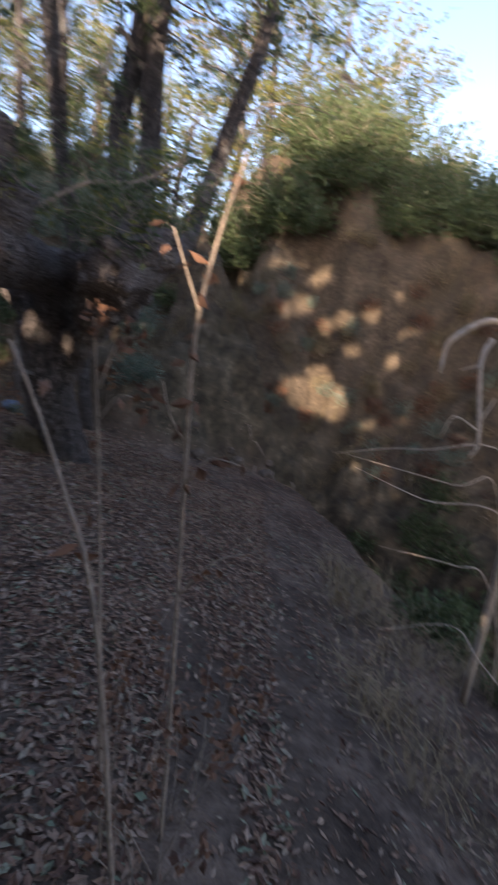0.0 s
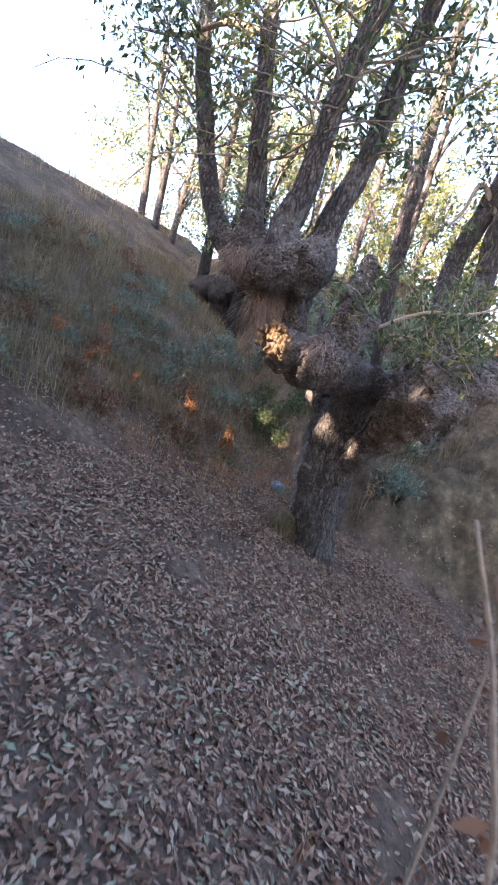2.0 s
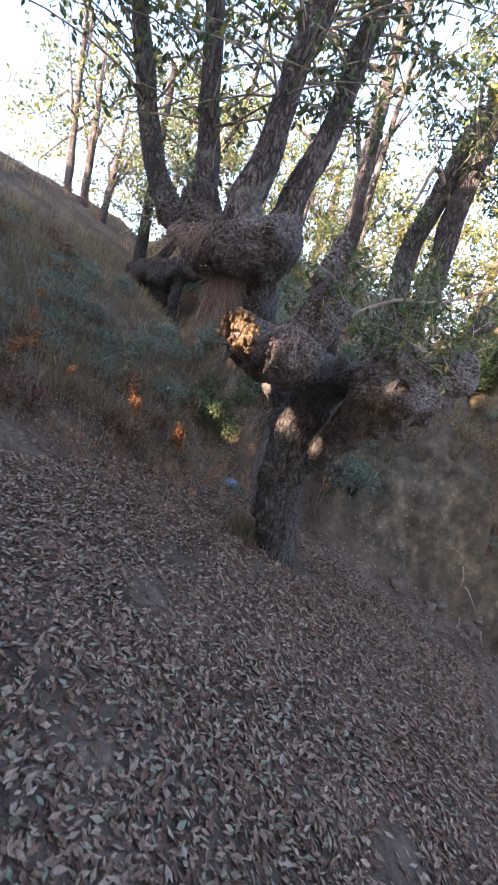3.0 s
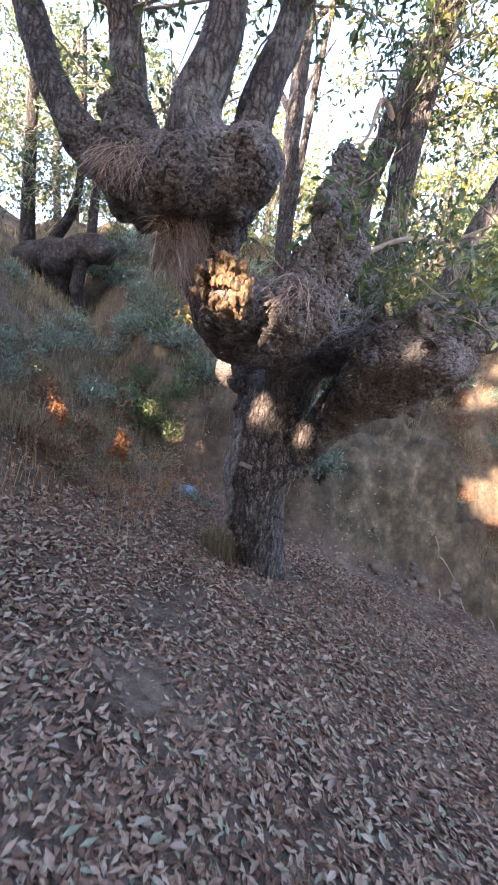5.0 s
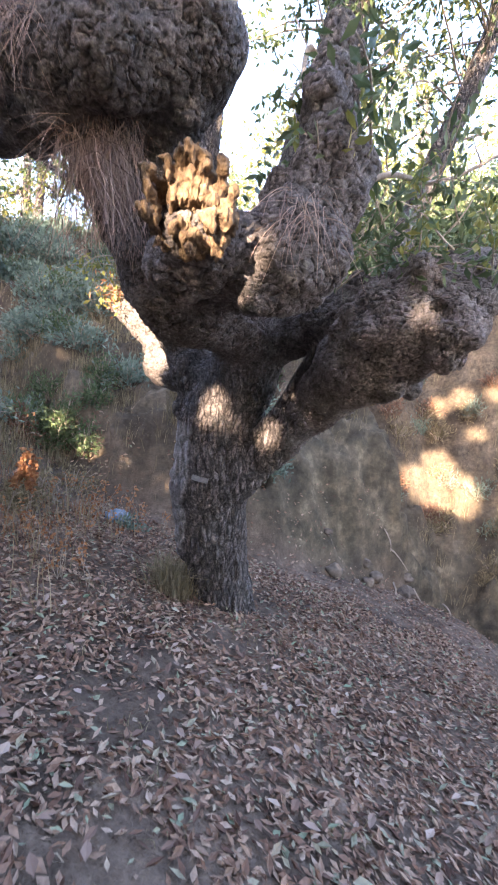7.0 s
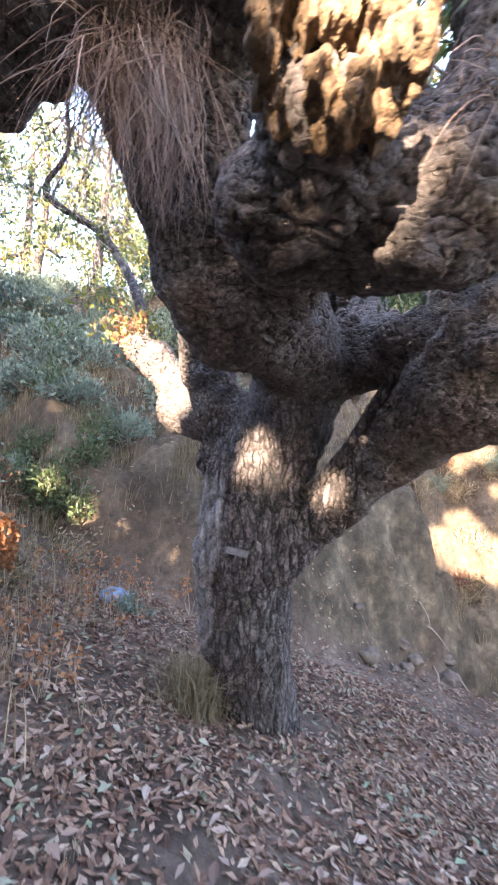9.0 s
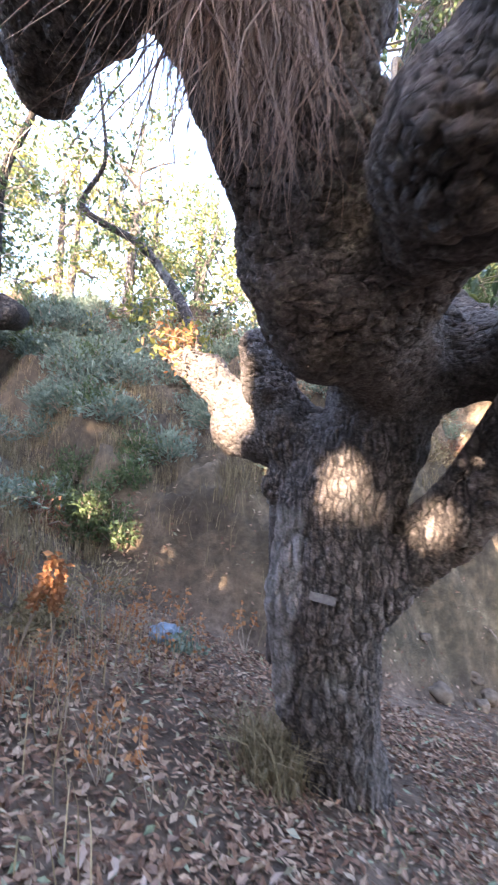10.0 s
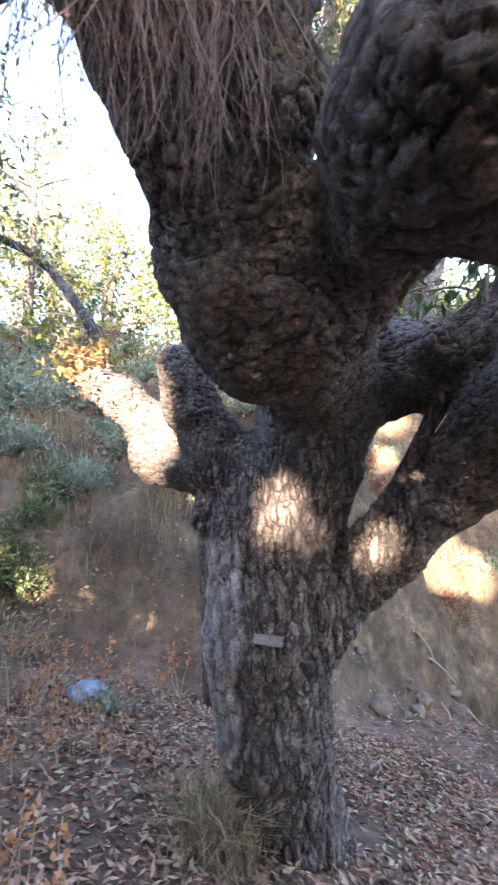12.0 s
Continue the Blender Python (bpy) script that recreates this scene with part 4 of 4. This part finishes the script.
def build_shade_trees():
    way = np.array(sun_way)
    spots, radii = np.array([p for p, _ in LIT]), np.array([r for _, r in LIT])
    r = random.Random(31)
    for k in range(9):
        x0 = -15.5 + 2.5 * k
        y0 = -9.0 - 0.7 * (k % 2)
        base = Vector(gz(x0, y0, -0.2))
        t = thing("tree", "unseen dense tree added behind the viewer to shade the path", "tree", base, "trees behind the path")
        g = Geo()
        g.tube([(0, 0, 0), (0.05, 0, 0.8), (0, 0.05, 1.7)], [0.22, 0.18, 0.12], 10, 0.2)
        part("trunk", g, BARK_SMOOTH, t)
        f = Geo()
        top = 7.4 + 0.5 * math.sin(k * 2.1) + (2.0 if x0 < -5 else 2.4 if x0 > -1.5 else 0)
        near = [(p, rad) for p, rad in LIT if abs(p[0] + way[0] / way[1] * (y0 - p[1]) - x0) < 1.25]
        for n_leaf in range(2700 + 260 * len(near)):
            q = Vector((x0 + r.uniform(-1.75, 1.75), y0 + r.uniform(-0.7, 0.7), r.uniform(base.z + 0.1, top)))
            size = r.uniform(0.22, 0.5)
            if n_leaf >= 2700:
                p, rad = near[n_leaf % len(near)]
                far = (y0 + r.uniform(-0.2, 0.2) - p[1]) / way[1]
                a, o, size = r.uniform(0, 6.28), rad + r.uniform(0.0, 0.38), r.uniform(0.10, 0.19)
                q = Vector((p[0] + way[0] * far + o * math.cos(a), p[1] + way[1] * far, p[2] + way[2] * far + o * math.sin(a)))
            d = np.array(q) - spots
            if (np.linalg.norm(d - np.outer(d @ way, way), axis=1) < radii * (1 + 0.6 * noise.noise(q * 3.2)) + size * 0.34).any():
                if r.random() < 0.95:
                    continue
                size *= 0.3
            w = Vector((r.gauss(0, 1), r.gauss(0, 0.4), r.gauss(0, 1))).normalized()
            n = Vector((r.gauss(0, 0.4), 1, r.gauss(0, 0.4)))
            f.leaf(q - base - w * size * 0.5, w, n, size, size * 0.8, 0.05)
        part("crown", f, LEAF_GREEN, t, "", False)


build_shade_trees()


# ---- plants and litter near the path ----
def dry_plant(base, tips, label, leafy=26, size=0.05, r=0.005, mat=None, group="", leaf_mat=None):
    """A withered herb: stems from the base to each tip, with curled brown leaves near the ends."""
    b = Vector(base)
    t = thing("dry_plant", label, "plant", b, group)
    fol = Geo()
    for tip in tips:
        e = Vector(tip) - b
        g = Geo()
        pts = [Vector((0, 0, 0)), e * 0.35 + Vector((rnd(-0.03, 0.03), rnd(-0.03, 0.03), 0.04)), e * 0.7 + Vector((rnd(-0.03, 0.03), 0, 0.02)), e]
        pts, radii = spline([(*p, w) for p, w in zip(pts, (r, r * 0.8, r * 0.6, r * 0.25))], 5)
        g.tube(pts, radii, 5)
        part("stem", g, mat or TWIG, t)
        for k in range(leafy):
            q = pts[int(len(pts) * rnd(0.5, 0.999))] + any_way() * 0.022
            fol.leaf(q, (any_way() + Vector((0, 0, -0.3))).normalized(), any_way(), size * rnd(0.5, 1.1), size * 0.6, rnd(-0.5, 0.5))
    if leafy:
        part("leaves", fol, leaf_mat or LEAF_BROWN, t, "curled rust-brown leaves", False)
    return t


def build_plants():
    w = "withered herb with curled rust-brown leaves"
    dry_plant(gz(-1.80, -0.10), [(-1.50, -0.28, 1.10), (-1.62, -0.2, 0.95)], w, 84, 0.055, group="withered herbs")
    dry_plant(gz(-1.72, 0.12), [(-1.53, -0.22, 0.92), (-1.52, -0.2, 1.02)], w, 84, 0.055, group="withered herbs")
    dry_plant(gz(-2.15, -0.42), [(-2.26, -0.41, 1.40), (-2.18, -0.38, 1.28), (-2.08, -0.40, 1.22)], w, 84, 0.055, group="withered herbs")
    dry_plant(gz(-1.40, 0.95), [(-1.34, 0.9, 0.62), (-1.22, 0.98, 0.58), (-1.46, 0.9, 0.46)], w, 14, 0.05, group="withered herbs")
    dry_plant(gz(-1.18, 1.30), [(-1.14, 1.26, 0.52), (-1.22, 1.2, 0.42)], w, 14, 0.05, group="withered herbs")
    dry_plant(gz(-0.62, 1.5), [(-0.66, 1.45, 0.34), (-0.55, 1.5, 0.28), (-0.72, 1.5, 0.25)], w, 18, 0.05, group="withered herbs")
    dry_plant(gz(-0.1, 1.85), [(-0.12, 1.95, 0.62), (0.0, 2.0, 0.7)], w, 22, 0.06, group="withered herbs")
    for x, y in ((-2.85, -1.7), (-3.3, -1.9), (-3.0, -1.3), (-3.7, -0.9), (-2.6, -1.2), (-4.4, -0.3)):
        b = gz(x, y)
        dry_plant(b, [(x + rnd(-0.1, 0.1), y + 0.05, b[2] + rnd(0.3, 0.5)), (x + rnd(-0.2, 0.2), y, b[2] + rnd(0.25, 0.4))], w, 30, 0.055, group="withered herbs")
    rh = random.Random(41)
    for k in range(22):
        x, y = rh.uniform(-1.9, -0.75), rh.uniform(-1.0, 1.5)
        b = gz(x, y)
        dry_plant(b, [(x + rh.uniform(-0.1, 0.1), y + rh.uniform(-0.1, 0.1), b[2] + rh.uniform(0.12, 0.36)) for _ in range(3)], "small withered herb with rusty leaves among the litter", 10, 0.036, 0.0025, group="small withered herbs")
    for x, y in ((-1.10, 0.86), (-1.02, 0.94)):
        shrub("shrub", "small dull grey-green weed beside the bag", gz(x, y), (0.12, 0.12, 0.13), 160, 0.05, LEAF_GREY, 0.5, "weeds beside the bag")
    tall = "tall bare dead weed stalk with a few withered leaves"
    def stalk(rows, r, big, small):
        b = Vector(gz(*rows[0]))
        t = thing("dead_stalk", tall, "plant", b, "dead stalks by the path")
        fol = Geo()
        for j, line in enumerate([[tuple(b)] + rows[1]] + rows[2]):
            g = Geo()
            w = r if j == 0 else r * 0.5
            pts, radii = spline([(p[0] - b.x, p[1] - b.y, p[2] - b.z, w * (1 - 0.65 * i / (len(line) - 1))) for i, p in enumerate(line)], 5)
            g.tube(pts, radii, 6, 0.25)
            part("stem", g, TWIG, t)
            for k in range(big if j == 0 else big // 3):
                q = pts[int(len(pts) * rnd(0.25, 0.95))] + any_way() * 0.02
                fol.leaf(q, (any_way() + Vector((0, 0, -0.6))).normalized(), any_way(), rnd(0.03, 0.06), rnd(0.02, 0.035), rnd(-0.7, 0.7))
            for k in range(small):
                q = pts[-1] + any_way() * 0.03
                fol.leaf(q, any_way(), any_way(), rnd(0.02, 0.04), 0.018, rnd(-0.5, 0.5))
        part("leaves", fol, LEAF_RUST, t, "a few curled rust-brown leaves", False)
    stalk([(2.10, -4.12), [(2.10, -4.1, 1.05), (2.097, -4.1, 1.69), (2.10, -4.1, 1.97), (2.13, -4.1, 2.16), (2.184, -4.1, 2.356)], [[(2.11, -4.1, 2.02), (2.07, -4.1, 2.12), (2.04, -4.11, 2.20)], [(2.10, -4.1, 1.70), (2.05, -4.1, 1.78), (2.03, -4.1, 1.86)], [(2.10, -4.1, 1.60), (2.16, -4.12, 1.68), (2.24, -4.14, 1.68)], [(2.10, -4.1, 1.25), (2.19, -4.12, 1.38), (2.27, -4.12, 1.42)]]], 0.0085, 14, 0)
    stalk([(2.06, -4.5), [(2.0, -4.46, 1.40), (1.92, -4.43, 1.74), (1.82, -4.38, 1.96)], []], 0.007, 4, 0)
    stalk([(1.93, -4.25), [(1.92, -4.22, 1.3), (1.91, -4.2, 1.65), (1.90, -4.2, 2.0)], [[(1.91, -4.2, 1.85), (1.95, -4.2, 1.95), (1.99, -4.2, 1.97)], [(1.91, -4.2, 1.78), (1.96, -4.21, 1.84), (2.01, -4.2, 1.83)]]], 0.006, 3, 16)
    for k in range(12):
        x, y = 1.95 + rnd(-0.28, 0.3), -4.05 + rnd(-0.3, 0.35)
        b = gz(x, y)
        dry_plant(b, [(x + rnd(-0.2, 0.25), y + rnd(-0.1, 0.3), b[2] + rnd(0.3, 0.9)), (x + rnd(-0.2, 0.2), y + rnd(-0.1, 0.2), b[2] + rnd(0.2, 0.6))], "low withered weed with reddish leaves", 12, 0.045, 0.003, group="withered weeds", leaf_mat=LEAF_RUST)
    # pale dead grass stems arching over the gully
    for tip, bow, root in (((2.82, -2.4, 1.16), (3.37, -2.4, 1.25), (4.5, -2.3)), ((2.93, -2.4, 1.16), (3.65, -2.4, 1.03), (4.6, -2.2)), ((2.98, -2.4, 1.08), (3.48, -2.4, 0.90), (4.7, -2.5)), ((3.40, -2.4, -0.20), (3.93, -2.4, -0.10), (4.8, -2.6)), ((3.3, -2.3, 0.45), (3.8, -2.4, 0.42), (4.6, -2.4))):
        b = Vector(gz(*root))
        t = thing("dead_stalk", "thin pale dead stem arching over the gully", "plant", b, "stems over the gully")
        g = Geo()
        pts, radii = spline([(0, 0, 0, 0.006), *[(p[0] - b.x, p[1] - b.y, p[2] - b.z, w) for p, w in (((4.1, root[1], bow[2] - 0.14), 0.005), (bow, 0.004), (tip, 0.002))]], 7)
        g.tube(pts, radii, 5)
        part("stem", g, PALE_TWIG, t)
    # bleached twigs leaning over the gully
    t = thing("fallen_branch", "bleached bare branch hanging over the gully", "branch", gz(4.2, -2.4))
    o = Vector(t.location)
    for rows in ([tuple(o) + (0.03,), (3.9, -2.7, 1.0, 0.026), (3.6, -2.85, 1.9, 0.021), (3.43, -2.83, 2.09, 0.018), (3.21, -2.87, 1.98, 0.013), (3.17, -2.92, 1.82, 0.008)], [(3.43, -2.83, 2.0, 0.015), (3.37, -2.9, 1.88, 0.013), (3.40, -3.02, 1.52, 0.010), (3.36, -3.05, 1.43, 0.004)], [(3.38, -2.9, 1.88, 0.007), (3.28, -2.9, 1.84, 0.004)], [(3.40, -2.98, 1.6, 0.007), (3.47, -2.94, 1.72, 0.004)], [(3.40, -3.0, 1.56, 0.006), (3.26, -3.0, 1.62, 0.005), (3.22, -3.0, 1.50, 0.003)]):
        g = Geo()
        pts, radii = spline([(a - o.x, bb - o.y, c - o.z, r) for a, bb, c, r in rows], 5)
        g.tube(pts, radii, 6, 0.2)
        part("twig", g, PALE_TWIG, t)
    # clods and rocks at the foot of the bank
    rr = random.Random(55)
    for k in range(22):
        i = rr.uniform(0.30, 0.78) * (len(FOOT) - 1)
        a, c = FOOT[int(i)], FOOT[min(int(i) + 1, len(FOOT) - 1)]
        f = i % 1
        x, y = a[0] + (c[0] - a[0]) * f + rr.gauss(0, 0.10), a[1] + (c[1] - a[1]) * f + rr.uniform(-0.12, 0.35)
        if x < 0.9:
            continue
        size = rr.uniform(0.04, 0.13)
        bm = bmesh.new()
        bmesh.ops.create_icosphere(bm, subdivisions=3, radius=1)
        seed = Vector((k * 3.1, 0, 0))
        for v in bm.verts:
            n = 1 + 0.42 * noise.noise(v.co * 1.4 + seed) + 0.18 * noise.noise(v.co * 3.5 + seed) + 0.07 * noise.noise(v.co * 9 + seed)
            v.co = Vector((v.co.x * 1.25, v.co.y, v.co.z * 0.8)) * n * size
        me = bpy.data.meshes.new("rock")
        bm.to_mesh(me)
        bm.free()
        me.materials.append(ROCK)
        me.shade_smooth()
        ob = new("rock", me)
        ob.location = gz(x, y, size * 0.25)
        ob.rotation_euler = (0, 0, rr.uniform(0, 6.28))
        tagged(ob, "dark earthy rock at the foot of the bank", "rock", "rocks below the bank")
    # bare roots sticking out of the bank
    for k in range(9):
        x = rr.uniform(1.6, 4.0)
        y = 2.75 + rr.uniform(0.1, 0.5)
        z = ground_z(x, y)
        g = Geo()
        pts, p = [Vector((0, 0.15, 0))], Vector((0, 0.15, 0))
        d = Vector((rr.uniform(-0.6, 0.6), -0.7, 0.3))
        for i in range(6):
            d = (d + Vector((rr.uniform(-0.3, 0.3), rr.uniform(-0.2, 0.1), -0.28))).normalized()
            p = p + d * 0.09
            pts.append(p.copy())
        g.tube(pts, [0.016, 0.015, 0.013, 0.011, 0.009, 0.006, 0.003], 6, 0.3)
        ob = part("root", g, TWIG, None)
        ob.location = (x, y, z + 0.1)
        tagged(ob, "bare crooked root sticking out of the bank", "root", "roots in the bank")
    # crumpled bag
    p = Vector(gz(-1.24, 1.0, 0.06))
    bm = bmesh.new()
    bmesh.ops.create_icosphere(bm, subdivisions=4, radius=1)
    for v in bm.verts:
        n = 1 + 0.28 * noise.noise(v.co * 2.2) + 0.14 * noise.noise(v.co * 5) + 0.05 * noise.noise(v.co * 12)
        v.co = Vector((v.co.x * 0.125, v.co.y * 0.10, max(v.co.z, -0.6) * 0.085)) * n
    me = bpy.data.meshes.new("plastic_bag")
    bm.to_mesh(me)
    bm.free()
    me.materials.append(BAG)
    me.shade_smooth()
    ob = new("plastic_bag", me)
    ob.location = p
    tagged(ob, "crumpled pale blue plastic bag lying on the leaves", "bag")


build_plants()


def grass(name, label, n, where, hgt, mat, width=0.006, bend=0.5, kind="stuff"):
    g = Geo()
    for _ in range(n):
        q = where()
        if q is None:
            continue
        x, y = q
        a = rnd(0, 6.283)
        h = rnd(*hgt)
        g.blade(Vector(gz(x, y, -0.02)), (math.cos(a), math.sin(a), 0), h, width, h * bend * rnd(0.2, 1.3))
    return tagged(part(name, g, mat, None, "", False), label, "grass", kind=kind)


def tufts(seed, count, xr, yr, spread, ok=lambda x, y: True):
    r = random.Random(seed)
    spots = [(x, y) for x, y in ((r.uniform(*xr), r.uniform(*yr)) for _ in range(count)) if ok(x, y)]

    def pick():
        x, y = random.choice(spots)
        return random.gauss(x, spread), random.gauss(y, spread)
    return pick


def build_grass():
    off = lambda x, y: float(side_of(FOOT, x, y)) > (0.25 if x < 0.3 else 0.85)
    grass("dry_grass", "dry straw grass on the hillside", 34000, tufts(1, 900, (-8, -2.3), (-4.5, 4.5), 0.09), (0.08, 0.30), STRAW_OLIVE, 0.009)
    grass("dry_grass", "pale straw grass on the hillside", 9000, tufts(2, 200, (-12, -2.2), (-4, 6.5), 0.14), (0.12, 0.36), STRAW, 0.009)
    grass("dry_grass", "rusty dry grass and bracken on the slope foot", 1400, tufts(3, 120, (-3.2, -1.4), (-1.8, 1.0), 0.09), (0.05, 0.2), LEAF_BROWN)
    grass("dry_grass", "dry grass hanging on the cut bank", 8000, tufts(4, 260, (-1.5, 8), (1.5, 8.5), 0.10, off), (0.15, 0.45), STRAW_OLIVE, 0.007, 1.0)
    grass("dry_grass", "olive grass on the slope behind", 9000, tufts(5, 420, (-7, 1.5), (1.9, 9), 0.13, off), (0.12, 0.4), STRAW_OLIVE, 0.009, 0.7)
    grass("dry_grass", "grass tuft at the foot of the trunk", 820, tufts(6, 3, (-0.38, -0.26), (-0.34, -0.2), 0.075), (0.12, 0.40), STRAW_OLIVE, 0.007, 0.8)
    grass("dry_grass", "sparse dry stalks among the leaves", 220, tufts(7, 60, (-2.0, -0.9), (-1.6, 1.0), 0.10), (0.15, 0.5), STRAW, 0.006, 0.5)
    grass("dry_grass", "trampled dry grass by the gully", 900, tufts(8, 40, (3.2, 4.6), (-3.6, -0.6), 0.12), (0.12, 0.5), STRAW, 0.007, 1.1)
    grass("dry_grass", "low dry grass on the leaf floor", 900, tufts(9, 40, (-1.2, 1.6), (-3.4, -0.4), 0.05), (0.03, 0.10), STRAW_OLIVE, 0.005, 0.9)


build_grass()


def build_litter():
    g = Geo()
    r = random.Random(77)
    path = rounded([(2.6, -5.6), (2.25, -4.2), (2.2, -3.4), (1.9, -2.6)])
    bare = ((-0.25, -1.75, 0.30), (0.2, -0.75, 0.26), (0.0, -2.55, 0.26), (0.30, 0.1, 0.3), (-0.2, -1.35, 0.22), (1.9, 1.3, 0.4))
    P = []
    while len(P) < 76000:
        u = r.random()
        if u < 0.62:
            x, y = r.uniform(-1.7, 2.6), r.uniform(-4.6, 1.6)
        else:
            x, y = r.uniform(-3.4, 4.4), r.uniform(-5.5, 3.2)
        P.append((x, y))
    P = np.array(P)
    dp = np.abs(side_of(path, P[:, 0], P[:, 1]))
    clump = waves(P[:, 0], P[:, 1], 3.2, 31)
    lip = side_of(LIP, P[:, 0], P[:, 1])
    foot = side_of(FOOT, P[:, 0], P[:, 1])
    e = 0.03
    z = height(P[:, 0], P[:, 1])
    sx = (height(P[:, 0] + e, P[:, 1]) - z) / e
    sy = (height(P[:, 0], P[:, 1] + e) - z) / e
    for i, (x, y) in enumerate(P.tolist()):
        chance = 1.0 if clump[i] > -0.25 else 0.6
        if dp[i] < 0.17:
            chance = 0.12
        for bx, by, br in bare:
            d = math.hypot(x - bx, y - by) / br
            if d < 1.0:
                chance = min(chance, 0.12 + 0.5 * d * d)
        if x < -1.3:
            chance *= 0.85
        if lip[i] > 0.3 or foot[i] > 0.5:
            chance *= 0.15
        if r.random() > chance:
            continue
        n = Vector((-sx[i], -sy[i], 1)).normalized()
        n = (n + Vector((r.gauss(0, 0.30), r.gauss(0, 0.30), 0))).normalized()
        a = r.uniform(0, 6.283)
        d = Vector((math.cos(a), math.sin(a), 0))
        d = (d - n * d.dot(n)).normalized()
        ln = r.uniform(0.028, 0.066)
        g.leaf(Vector((x, y, z[i] + r.uniform(0.002, 0.022))), d, n, ln, ln * r.uniform(0.34, 0.5), r.uniform(-0.35, 0.5))
    tagged(part("leaf_litter", g, LITTER, None, "", False), "thick litter of curled dry brown leaves on the ground", "leaves", kind="stuff")


build_litter()


def build_single_leaves():
    """The largest fallen leaves, each a piece of its own on the ground."""
    shapes = []
    for k in range(4):
        g = Geo()
        a, b, c, d, e = (0, 0, 0), (0.35, 0.5, 0.10 + 0.05 * k), (0.4, 0, 0), (0.35, -0.5, 0.16 - 0.03 * k), (1, 0.05 * k, 0.14)
        f, h = (0.7, 0.36, 0.16), (0.7, -0.34, 0.14)
        g.v = [Vector((x - 0.5, y * (0.42 + 0.03 * k), z)) for x, y, z in (a, b, c, d, e, f, h)]
        g.f = [(0, 2, 1), (0, 3, 2), (1, 2, 5), (2, 4, 5), (2, 6, 4), (2, 3, 6)]
        shapes.append(g.mesh("fallen_leaf", LEAF_PIECE, False))
    r = random.Random(9)
    for k in range(290):
        x, y = r.uniform(-1.1, 1.5), r.uniform(-3.5, -0.5)
        s = r.uniform(0.045, 0.075)
        ob = new("fallen_leaf", r.choice(shapes))
        ob.parent = GROUND
        ob.matrix_basis = pose(x, y, ground_z(x, y) + 0.028, r.uniform(-16, 16), r.uniform(4, 26), r.uniform(0, 360)) @ Matrix.Diagonal((s, s, s, 1))


build_single_leaves()
